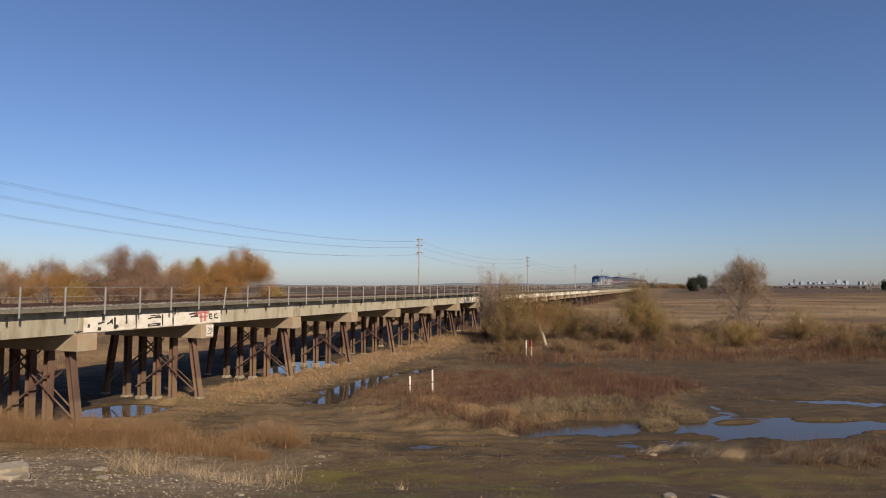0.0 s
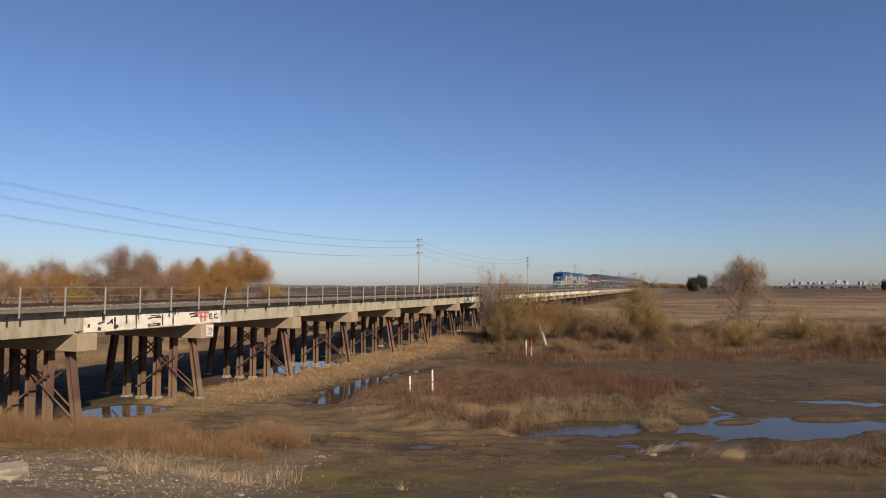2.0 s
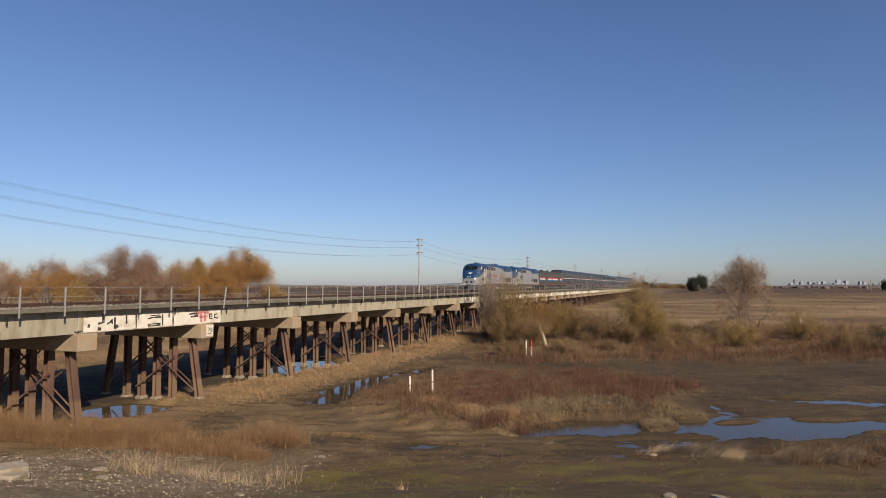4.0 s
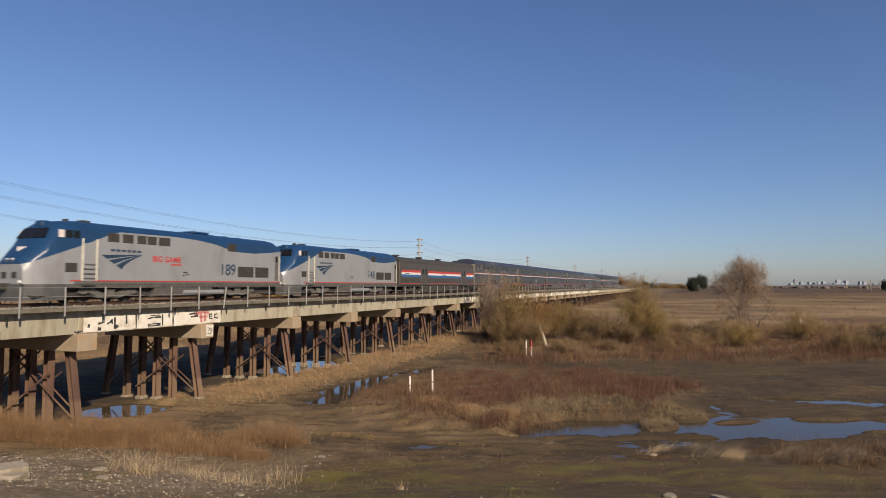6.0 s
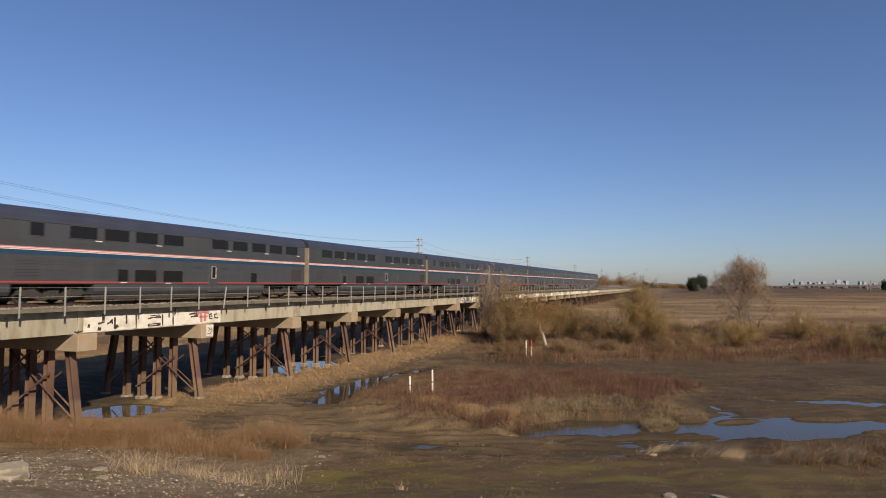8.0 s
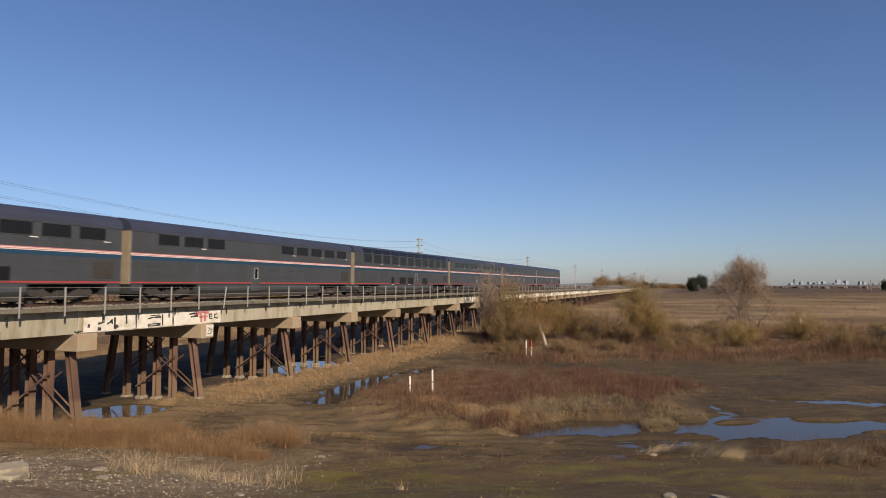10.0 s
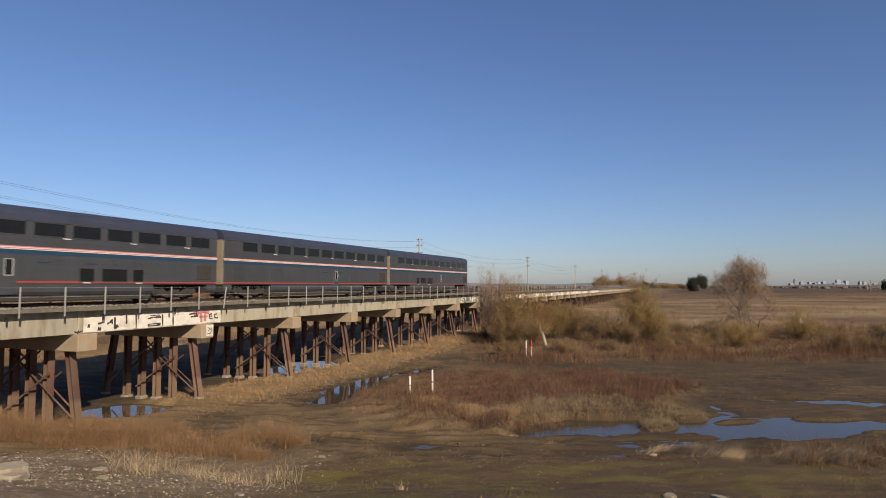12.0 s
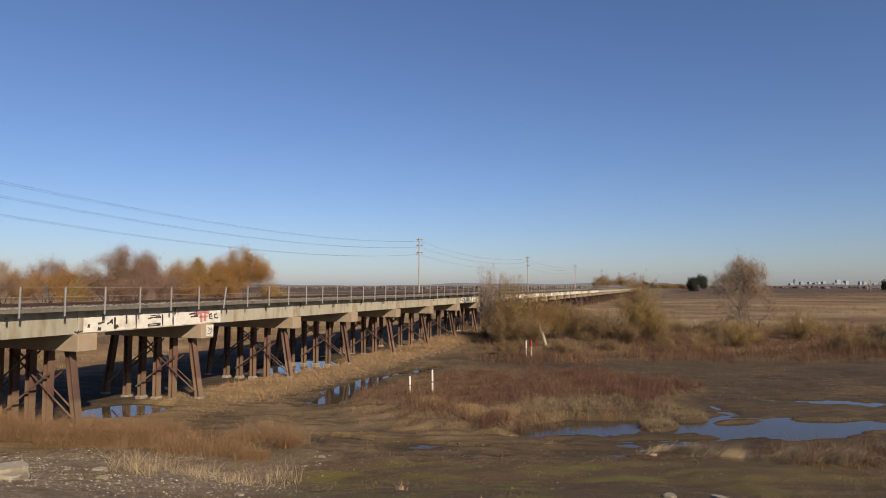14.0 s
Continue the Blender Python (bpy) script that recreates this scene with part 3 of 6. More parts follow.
def graffiti(deck):
    """White painted panels with illegible black strokes on the girder's outer face."""
    y = -2.9
    jag = random.Random(4)
    s0, s1 = 22.6, 32.5
    top = [(s0 + (s1 - s0) * i / 40, 5.72 + 0.10 * jag.random()) for i in range(41)]
    bot = [(s0 + (s1 - s0) * i / 40, 4.98 + 0.06 * jag.random()) for i in range(41)]
    part("graffiti_panel", side_plate(bot + top[::-1], y - 0.004, y - 0.001), WHITEPAINT, deck, "whitewashed graffiti panel")
    def ribbon(path, w, mat, label, off=0.009):
        """One sprayed stroke: a band of uneven width along a path of (s, z)."""
        pts = [Vector(p) for p in path]
        fine = [a.lerp(b, k / 4) for a, b in zip(pts, pts[1:]) for k in range(4)] + [pts[-1]]
        up, dn = [], []
        for k, p in enumerate(fine):
            t = (fine[min(k + 1, len(fine) - 1)] - fine[max(k - 1, 0)]).normalized()
            nrm = Vector((-t.y, t.x)) * w * jag.uniform(0.35, 0.62)
            up.append(tuple(p + nrm)), dn.append(tuple(p - nrm))
        part("graffiti_stroke", side_plate(dn + up[::-1], y - off, y - off + 0.003), mat, deck, label)
    for path, w in ((((22.84, 5.33), (22.97, 5.30)), 0.17), (((23.42, 5.14), (23.62, 5.11)), 0.2), (((23.43, 5.40), (23.81, 5.46)), 0.1),
                    (((23.97, 5.36), (24.16, 5.43), (24.27, 5.60), (24.29, 5.32)), 0.1), (((24.44, 5.69), (24.46, 5.06)), 0.13), (((24.46, 5.12), (24.66, 5.24)), 0.16),
                    (((25.17, 5.78), (25.19, 5.30)), 0.13), (((25.81, 5.76), (25.83, 5.02)), 0.09), (((26.62, 5.49), (26.9, 5.55), (27.57, 5.56)), 0.1),
                    (((26.76, 5.66), (27.49, 5.67)), 0.05), (((26.63, 5.18), (27.51, 5.20), (27.51, 5.09), (26.66, 5.08), (26.63, 5.18)), 0.07),
                    (((27.67, 5.74), (27.69, 5.04)), 0.09), (((28.46, 5.76), (28.48, 5.0)), 0.1), (((29.75, 5.62), (30.2, 5.66), (30.5, 5.62)), 0.1),
                    (((29.88, 5.45), (30.5, 5.49)), 0.1), (((31.72, 5.58), (31.46, 5.52), (31.5, 5.28), (31.76, 5.26)), 0.1), (((32.14, 5.56), (31.92, 5.5), (31.96, 5.3), (32.26, 5.28)), 0.1),
                    (((31.5, 5.42), (31.74, 5.42)), 0.07), (((22.1, 5.08), (22.3, 5.0), (22.55, 5.1)), 0.07), (((22.22, 5.0), (22.36, 5.12)), 0.06)):
        ribbon(path, w, BLACKPAINT, "black sprayed stroke")
    for path, w in ((((30.3, 5.66), (30.9, 5.72), (31.45, 5.64)), 0.16), (((30.72, 5.7), (30.76, 5.08)), 0.17), (((31.08, 5.7), (31.1, 5.12)), 0.18), (((30.6, 5.42), (31.3, 5.42)), 0.12), (((30.1, 5.56), (30.6, 5.6)), 0.07)):
        ribbon(path, w, PINKPAINT, "pink sprayed stroke", 0.016)
    part("graffiti_patch", side_plate([(30.86, 4.22), (31.44, 4.2), (31.46, 4.9), (31.2, 4.86), (30.84, 4.92)], -3.262, -3.254), WHITEPAINT, deck, "white sprayed tag on a pier cap")
    for path in (((30.95, 4.75), (31.2, 4.62), (30.98, 4.5)), ((31.2, 4.78), (31.36, 4.55), (31.18, 4.4)), ((30.92, 4.35), (31.3, 4.32))):
        ribbon(path, 0.05, BLACKPAINT, "black sprayed stroke on a pier cap", 0.37)
    writing("SUP", 1.1, WHITEPAINT, deck, Matrix.Translation((78.4, y - 0.004, 5.08)) @ pose(0, 0, 0, 90, 0, 0) @ Matrix.Diagonal((3.4, 1, 1, 1)), "graffiti_letters")
    for a, b in ((87, 88.6), (89, 91.5), (100, 104), (106, 108), (109, 117), (121, 126), (128, 133), (137, 139), (141, 152), (156, 160), (162, 178), (181, 190), (196, 214)):
        bm, x = bmesh.new(), a
        while x < b:
            w = jag.uniform(0.6, 1.6)
            z = 5.02 + 0.12 * jag.random()
            box(bm, (x, y - 0.006, z), (min(x + w, b), y - 0.002, z + jag.uniform(0.5, 0.85)))
            x += w + jag.uniform(0.1, 0.5)
        part("graffiti_patch", bm, WHITEPAINT, deck, "white sprayed lettering, unreadable")


def railway():
    t = thing("railway_track", "rusty rails on dark sleepers in ballast", "railway track", TRACK @ pose(0, TRACK_D, 0), kind="structure")
    far = 1500
    rail = [(-0.07, 0), (0.07, 0), (0.07, 0.02), (0.015, 0.04), (0.015, 0.12), (0.036, 0.13), (0.036, 0.17), (-0.036, 0.17), (-0.036, 0.13), (-0.015, 0.12), (-0.015, 0.04), (-0.07, 0.02)]
    for k in (-1, 1):
        part("rail", extruded([(y + k * 0.75, z + 6.28) for y, z in rail], -80, far), RAILM, t)
    sl = mesh_from(boxed((-0.11, -1.3, 6.12), (0.11, 1.3, 6.285), 0.015), "sleeper", SLEEPER)
    for i in range(260):
        part("sleeper", sl, SLEEPER, t, at=pose(8 + i * 0.55, 0.02 * math.sin(i * 7.7), 0))
    bm = extruded([(-3.14, 6.195), (4.84, 6.195), (4.8, 6.3), (1.7, 6.25), (-1.7, 6.25), (-3.1, 6.3)], S0 - 60, S_END)
    part("ballast_bed", bm, BALLAST, t)
    part("ballast_bed", extruded([(-3.15, 5.8), (3.15, 5.8), (2.3, 6.25), (-2.3, 6.25)], S_END, far), BALLAST, t)
    # loose stones along the edges
    n = 10000
    s = 10 + 190 * rng.random(n) ** 1.8
    y = np.where(rng.random(n) < 0.65, -3.2 + 1.4 * rng.random(n) ** 1.5, -3.1 + 6.2 * rng.random(n))
    z = 6.29 + 0.04 * rng.random(n)
    part("loose_ballast", pebbles(np.stack([s, y, z], -1), 0.035, 0.085, STONE), STONE, t, "pale crushed ballast stones")["kind"] = "stuff"


def pebbles(pts, r0, r1, mat):
    """Many squashed, uneven octahedra as one mesh."""
    base = np.array([(1, 0, 0), (-1, 0, 0), (0, 1, 0), (0, -1, 0), (0, 0, 1), (0, 0, -1)], float)
    tri = np.array([(0, 2, 4), (2, 1, 4), (1, 3, 4), (3, 0, 4), (2, 0, 5), (1, 2, 5), (3, 1, 5), (0, 3, 5)])
    n = len(pts)
    a = rng.random(n) * 6.28
    sc = (r0 + (r1 - r0) * rng.random((n, 1, 1)) ** 2) * np.stack([0.8 + 0.7 * rng.random(n), 0.8 + 0.4 * rng.random(n), 0.5 + 0.4 * rng.random(n)], -1)[:, None, :]
    v = base[None] * sc * (0.8 + 0.4 * rng.random((n, 6, 1)))
    c, s = np.cos(a)[:, None], np.sin(a)[:, None]
    v = np.stack([v[..., 0] * c - v[..., 1] * s, v[..., 0] * s + v[..., 1] * c, v[..., 2]], -1) + pts[:, None, :]
    f = (tri[None] + 6 * np.arange(n)[:, None, None]).reshape(-1, 3)
    return raw("pebbles", v.reshape(-1, 3), f, mat)


bridge()
railway()


# ---- train ----
# Each vehicle: x from its front to its back, z from the rail's top; -y is the side turned to the eye.
W = 1.55


def wheelset(bm_parent, x, r=0.46):
    ob = part("wheelset", wheel_mesh(r), UNDER, bm_parent, at=pose(x, 0, r))
    return ob


_wheels = {}


def wheel_mesh(r):
    if r not in _wheels:
        bm = rod(bmesh.new(), (0, -0.9, 0), (0, 0.9, 0), 0.09, sides=10)
        for y in (-0.72, 0.72):
            rod(bm, (0, y - 0.06, 0), (0, y + 0.06, 0), r, sides=28)
            k = 1 if y > 0 else -1
            rod(bm, (0, y - k * 0.09, 0), (0, y - k * 0.06, 0), r + 0.03, sides=28)
        _wheels[r] = mesh_from(bm, "wheelset", UNDER)
    return _wheels[r]


def bogie(car, x, base, axles, r, mat, heavy=False):
    """Side frames with springs and journal boxes, and the wheelsets under it."""
    bm = bmesh.new()
    for k in (-1, 1):
        y0, y1 = sorted((k * 0.98, k * 1.16))
        h = base / 2
        prof = [(-h - 0.55, r + 0.02), (-h - 0.45, r + 0.24), (-h + 0.35, r + 0.3), (-0.5, r + 0.02), (0.5, r + 0.02), (h - 0.35, r + 0.3), (h + 0.45, r + 0.24),
                (h + 0.55, r + 0.02), (h - 0.1, r - 0.1), (0.7, r - 0.26), (-0.7, r - 0.26), (-h + 0.1, r - 0.1)]
        a = [bm.verts.new((x + px, y0, z)) for px, z in prof]
        b = [bm.verts.new((x + px, y1, z)) for px, z in prof]
        bm.faces.new(a), bm.faces.new(b[::-1])
        for i in range(12):
            j = (i + 1) % 12
            bm.faces.new((a[j], a[i], b[i], b[j]))
    bmesh.ops.recalc_face_normals(bm, faces=bm.faces)
    box(bm, (x - 0.3, -0.95, r - 0.1), (x + 0.3, 0.95, r + 0.25))
    # added block, closes the view through and stands for the dark below
    box(bm, (x - base / 2 - 0.6, -0.6, 0.16), (x + base / 2 + 0.6, 0.6, r + 0.3))
    frame_ob = part("bogie", bm, mat, car)
    journal_mesh, springs = bmesh.new(), bmesh.new()
    for i in range(axles):
        ax = x - base / 2 + base * i / (axles - 1)
        wheelset(car, ax, r)
        for k in (-1, 1):
            box(journal_mesh, (ax - 0.17, k * 1.17 - 0.07, r - 0.17), (ax + 0.17, k * 1.17 + 0.09, r + 0.17), 0.03)
            rod(journal_mesh, (ax, k * 1.2, r), (ax, k * 1.32, r), 0.1, sides=12)
            for e in (-0.3, 0.3):
                rod(springs, (ax + e, k * 1.12, r - 0.05), (ax + e, k * 1.12, r + 0.33), 0.075, sides=10)
    for e in (-0.22, 0.0, 0.22):
        for k in (-1, 1):
            rod(springs, (x + e, k * 1.2, r - 0.2), (x + e, k * 1.2, r + 0.22), 0.085, sides=10)
    part("journal_box", journal_mesh, mat, frame_ob)
    part("spring", springs, mat, frame_ob)


def stripe(car, x0, x1, z0, z1, mat, name="stripe", y=W + 0.004):
    for k in (-1, 1):
        lo, hi = sorted((k * (W - 0.01), k * y))
        part(name, boxed((x0, lo, z0), (x1, hi, z1)), mat, car)


def pane(car, x0, x1, z0, z1, framed=STEEL, y=W, name="window", glass=GLASS):
    """A dark pane in a slightly proud rubber frame, on both sides."""
    for k in (-1, 1):
        lo, hi = sorted((k * (y - 0.02), k * (y + 0.012)))
        w = part(name, boxed((x0, lo, z0), (x1, hi, z1), 0.004), glass, car)
        bm = bmesh.new()
        lo, hi = sorted((k * (y - 0.01), k * (y + 0.022)))
        e = 0.04
        for a, b in (((x0 - e, z0 - e), (x1 + e, z0)), ((x0 - e, z1), (x1 + e, z1 + e)), ((x0 - e, z0), (x0, z1)), ((x1, z0), (x1 + e, z1))):
            box(bm, (a[0], lo, a[1]), (b[0], hi, b[1]))
        part("window_frame", bm, framed, w)


def coach(name, label, uppers, lowers, doors, lounge=False, length=25.12):
    """Two-level stainless coach."""
    c = thing(name, label, "railway coach", group="double-deck coaches")
    z_roof = 4.14
    part("body", extruded([(-W, 1.0), (W, 1.0), (W, z_roof), (-W, z_roof)], 0.05, length, 0.02), STEEL, c)
    low = [(-W, 0.62), (-W + 0.1, 0.45), (W - 0.1, 0.45), (W, 0.62), (W, 0.998), (-W, 0.998)]
    for x0, x1 in ((5.35, length - 5.35), (0.1, 0.9), (length - 0.9, length - 0.06)):
        part("skirt", extruded(low, x0, x1), STEEL, c)
    arc = [(1.0, 0.0), (0.985, 0.24), (0.93, 0.42), (0.82, 0.57), (0.62, 0.69), (0.36, 0.77), (0.0, 0.79)]
    prof = [(-W * a, z_roof + b) for a, b in arc] + [(W * a, z_roof + b) for a, b in arc[-2::-1]]
    part("roof", extruded(prof, 0.0, length + 0.04), ROOFM, c, "slate-blue curved roof")
    part("gutter", extruded([(-W - 0.03, z_roof - 0.03), (W + 0.03, z_roof - 0.03), (W + 0.03, z_roof + 0.02), (-W - 0.03, z_roof + 0.02)], 0.02, length), STEEL, c)
    for x in (0.1, length - 0.1):
        part("gangway", boxed((x - 0.32, -0.55, 1.9), (x + 0.32, 0.55, 4.3), 0.05), BLACK, c, "black rubber gangway")
    # only the sunward end wall carries the lighter, sunlit colour
    part("end_panel", boxed((0.0, -W + 0.04, 1.0), (0.048, W - 0.04, 4.12), 0.01), ENDM, c, "tan end wall, sunlit tone put into its colour")
    # long corrugation ribs over and under the stripe
    for z in (1.42, 1.56, 1.70, 2.0, 2.14, 2.28, 3.06, 3.16):
        stripe(c, 0.3, length - 0.25, z, z + 0.025, STEEL, "rib", W + 0.008)
    stripe(c, 0.06, length, 2.80, 2.85, PINKISH)
    stripe(c, 0.06, length, 2.755, 2.798, WHITEP)
    stripe(c, 0.06, length, 2.715, 2.753, PINKISH)
    stripe(c, 0.06, length, 2.68, 2.713, WHITEP)
    stripe(c, 0.06, length, 2.46, 2.675, COACHBLUE)
    stripe(c, 0.06, length, 1.08, 1.15, REDP)
    for x0, w in uppers:
        pane(c, x0, x0 + w, 3.24 if lounge else 3.42, 4.1 if lounge else 4.06)
        if lounge:
            for k in (-1, 1):
                m = Matrix.Translation((0, k * (W - 0.075), 4.42)) @ pose(0, 0, 0, k * 14)
                part("roof_window", boxed((x0 - 0.12, -0.05, -0.22), (x0 + w + 0.12, 0.05, 0.22), 0.01, m), GLASS, c, "curved roof-edge window")
    for x0, w, h in lowers:
        pane(c, x0, x0 + w, 1.84 - h, 1.84)
    for x in doors:
        for k in (-1, 1):
            lo, hi = sorted((k * (W - 0.02), k * (W + 0.01)))
            d = part("door", boxed((x, lo, 0.5), (x + 0.86, hi, 2.36), 0.01), STEEL, c, "stainless side door")
            lo, hi = sorted((k * (W + 0.004), k * (W + 0.02)))
            part("door_window_frame", boxed((x + 0.22, lo, 1.4), (x + 0.66, hi, 2.24), 0.03), GALV, d)
            lo, hi = sorted((k * (W + 0.012), k * (W + 0.025)))
            part("door_window", boxed((x + 0.27, lo, 1.45), (x + 0.61, hi, 2.19), 0.01), GLASS, d)
    for k in (-1, 1):
        lo, hi = sorted((k * (W - 0.02), k * (W + 0.012)))
        v = part("vent_panel", boxed((23.3, lo, 1.32), (24.6, hi, 2.22), 0.01), UNDER, c, "dark louvred vent panel")
        lo, hi = sorted((k * (W + 0.008), k * (W + 0.02)))
        for i in range(7):
            part("louvre", boxed((23.35, lo, 1.38 + i * 0.115), (24.55, hi, 1.41 + i * 0.115)), UNDER, v)
    # hatches, vents and marker lamps
    for x in (1.0, 5.2, 17.2):
        for k in (-1, 1):
            lo, hi = sorted((k * (W - 0.02), k * (W + 0.008)))
            part("hatch", boxed((x, lo, 1.3), (x + 1.3, hi, 2.2), 0.01), STEEL, c)
    for x, z in [(x0 + w - 0.1, 3.12 if lounge else 3.36) for x0, w in uppers[1::2]] + [(x0 + 0.2, 1.78 - h) for x0, w, h in lowers[::2]]:
        for k in (-1, 1):
            lo, hi = sorted((k * (W - 0.02), k * (W + 0.03)))
            part("lamp_ledge", boxed((x, lo, z - 0.05), (x + 0.42, hi, z)), WHITEP, c)
    for x in (12.6, 15.2, 17.0):   # small lettering and emblem bars
        for k in (-1, 1):
            lo, hi = sorted((k * (W - 0.01), k * (W + 0.006)))
            part("lettering_bar", boxed((x, lo, 2.05), (x + 0.7, hi, 2.12)), DARKBLUE, c)
    part("underfloor", boxed((5.4, -1.42, 0.14), (length - 5.4, 1.42, 0.46), 0.04), UNDER, c, "dark underfloor gear")
    for x in (3.3, length - 3.3):
        # dark block added behind the wheels in place of the shade there
        part("bogie_shade_block", boxed((x - 2.1, -0.62, 0.16), (x + 2.1, 0.62, 0.995)), UNDER, c)
        bogie(c, x, 2.6, 2, 0.46, UNDER)
    part("coupler", boxed((-0.4, -0.15, 0.55), (0.1, 0.15, 0.95), 0.03), UNDER, c)
    for k in (-1, 1):
        part("tail_lamp", rod(bmesh.new(), (length, k * 1.2, 3.9), (length + 0.05, k * 1.2, 3.9), 0.08), PINKPAINT, c)
    return c


def baggage_car():
    L, zr = 25.6, 3.55
    c = thing("baggage_car", "dark fluted steel baggage car with red, white and blue stripes", "railway coach")
    part("body", extruded([(-W, 0.9), (W, 0.9), (W, zr), (-W, zr)], 0.05, L, 0.03), BAGSTEEL, c)
    arc = [(1.0, 0.0), (0.96, 0.22), (0.86, 0.4), (0.68, 0.55), (0.42, 0.64), (0.0, 0.68)]
    part("roof", extruded([(-W * a, zr + b) for a, b in arc] + [(W * a, zr + b) for a, b in arc[-2::-1]], 0.0, L + 0.04), BAGROOF, c, "sooty curved roof")
    for i in range(9):
        stripe(c, 0.2, L - 0.1, 1.26 + i * 0.06, 1.285 + i * 0.06, BAGSTEEL, "flute", W + 0.015)
    doors = (5.95, 20.0)
    spans = ((0.55, 5.85), (8.2, 19.9), (22.3, 25.4))
    for a, b in spans:
        stripe(c, a, b, 2.44, 2.70, REDP)
        stripe(c, a, b, 2.18, 2.438, WHITEP)
        stripe(c, a, b, 1.92, 2.178, BAGBLUE)
    stripe(c, 0.2, L - 0.2, 1.12, 1.17, REDP, y=W + 0.02)
    for x in doors:
        for k in (-1, 1):
            lo, hi = sorted((k * (W - 0.02), k * (W + 0.035)))
            d = part("sliding_door", boxed((x, lo, 0.95), (x + 2.2, hi, 3.05), 0.02), BAGSTEEL, c, "plain steel sliding door")
            for e in (0.35, 1.2):
                lo, hi = sorted((k * (W + 0.03), k * (W + 0.042)))
                part("door_window", boxed((x + e, lo, 2.3), (x + e + 0.5, hi, 2.95), 0.01), GLASS, d)
    for x in (2.2, 8.8, 15.1, 21.8):
        bm = rod(bmesh.new(), (x, 0, zr + 0.62), (x, 0, zr + 0.75), 0.2)
        box(bm, (x - 0.35, -0.35, zr + 0.74), (x + 0.35, 0.35, zr + 0.92), 0.05)
        part("roof_vent", bm, BAGROOF, c)
    for k in (-1, 1):
        lo, hi = sorted((k * (W + 0.001), k * (W + 0.009)))
        bm = bmesh.new()
        for x, w in ((1.5, 1.1), (22.9, 1.2)):
            box(bm, (x, lo, 2.24), (x + w, hi, 2.33))
        part("lettering_bar", bm, BLUESTR, c)
        bm = bmesh.new()
        for i in range(3):
            box(bm, (12.9 + i * 0.42, lo, 2.26 - 0.05 * i), (13.6 + i * 0.42, hi, 2.33 - 0.05 * i))
        part("emblem", bm, UNDERL, c)
    part("underfloor", boxed((6.3, -1.45, 0.2), (L - 6.3, 1.45, 0.898), 0.06), UNDER, c)
    for x in (0.0, L):
        part("gangway", boxed((x - 0.3, -0.7, 1.1), (x + 0.3, 0.7, 3.6), 0.05), BLACK, c)
    for x in (3.6, L - 3.6):
        bogie(c, x, 2.6, 2, 0.46, UNDER)
    part("coupler", boxed((-0.4, -0.15, 0.55), (0.2, 0.15, 0.95), 0.03), UNDER, c)
    return c


LOCO_L = 20.6


def loco_top(x):
    return np.interp(x, [0.5, 0.6, 1.08, 1.35, 1.9, 2.35, 3.2, 19.2, 20.0, LOCO_L], [2.25, 2.4, 2.9, 3.15, 4.02, 4.33, 4.42, 4.42, 4.36, 4.15])


def loco_width(x):
    return np.interp(x, [0.5, 0.8, 1.35, 2.0, 2.8, 20.1, LOCO_L], [0.98, 1.17, 1.39, 1.5, W, W, W - 0.12])


def loco_edge(x):
    """Height of the border between blue and silver."""
    return np.interp(x, [0.5, 0.85, 1.4, 2.2, 3.2, 4.2, 4.9, 5.6, 9.5, 11.5, 13.2, 14.6, 15.6, 17.2, 19.0, LOCO_L],
                     [2.0, 2.12, 2.36, 2.68, 3.05, 3.45, 3.75, 3.95, 3.98, 3.9, 3.72, 3.42, 3.3, 3.28, 3.42, 3.6])


def loco_half(x, z):
    d = loco_top(x) - z
    k = np.interp(d, [0, 0.03, 0.10, 0.3, 0.5, 2.0], [0.0, 0.52, 0.68, 0.88, 1.0, 1.0])
    return loco_width(x) * k


def loco_shell(lower):
    xs = np.concatenate([np.arange(0.5, 5.6, 0.1), np.arange(5.6, LOCO_L, 0.3), [LOCO_L]])
    rows = []
    for x in xs:
        e, t = loco_edge(x), loco_top(x)
        e = min(e, t - 0.1)
        if lower:
            zs = np.linspace(1.0, e, 7)
        else:
            drops = (t - e) * np.array([1, 0.9, 0.8, 0.7, 0.6, 0.5, 0.4]) if t - e < 0.9 else np.array([t - e, 0.9, 0.7, 0.5, 0.4, 0.3, 0.2])
            zs = t - np.concatenate([drops, [0.10, 0.06, 0.03, 0.0]])
        rows.append([(x, -loco_half(x, z), z) for z in zs])
    rows = np.array(rows)
    n, k = rows.shape[:2]
    verts, faces = [], []
    for sgn in (1, -1):
        off = len(verts)
        verts += [(x, y * sgn, z) for x, y, z in rows.reshape(-1, 3)]
        for i in range(n - 1):
            for j in range(k - 1):
                q = [off + i * k + j, off + (i + 1) * k + j, off + (i + 1) * k + j + 1, off + i * k + j + 1]
                faces.append(q if sgn > 0 else q[::-1])
    h = n * k
    for i in (0, n - 1):   # end walls
        for j in range(k - 1):
            q = [i * k + j, i * k + j + 1, h + i * k + j + 1, h + i * k + j]
            faces.append(q if i == 0 else q[::-1])
    return raw("shell", verts, faces, SILVER if lower else BLUE, False)


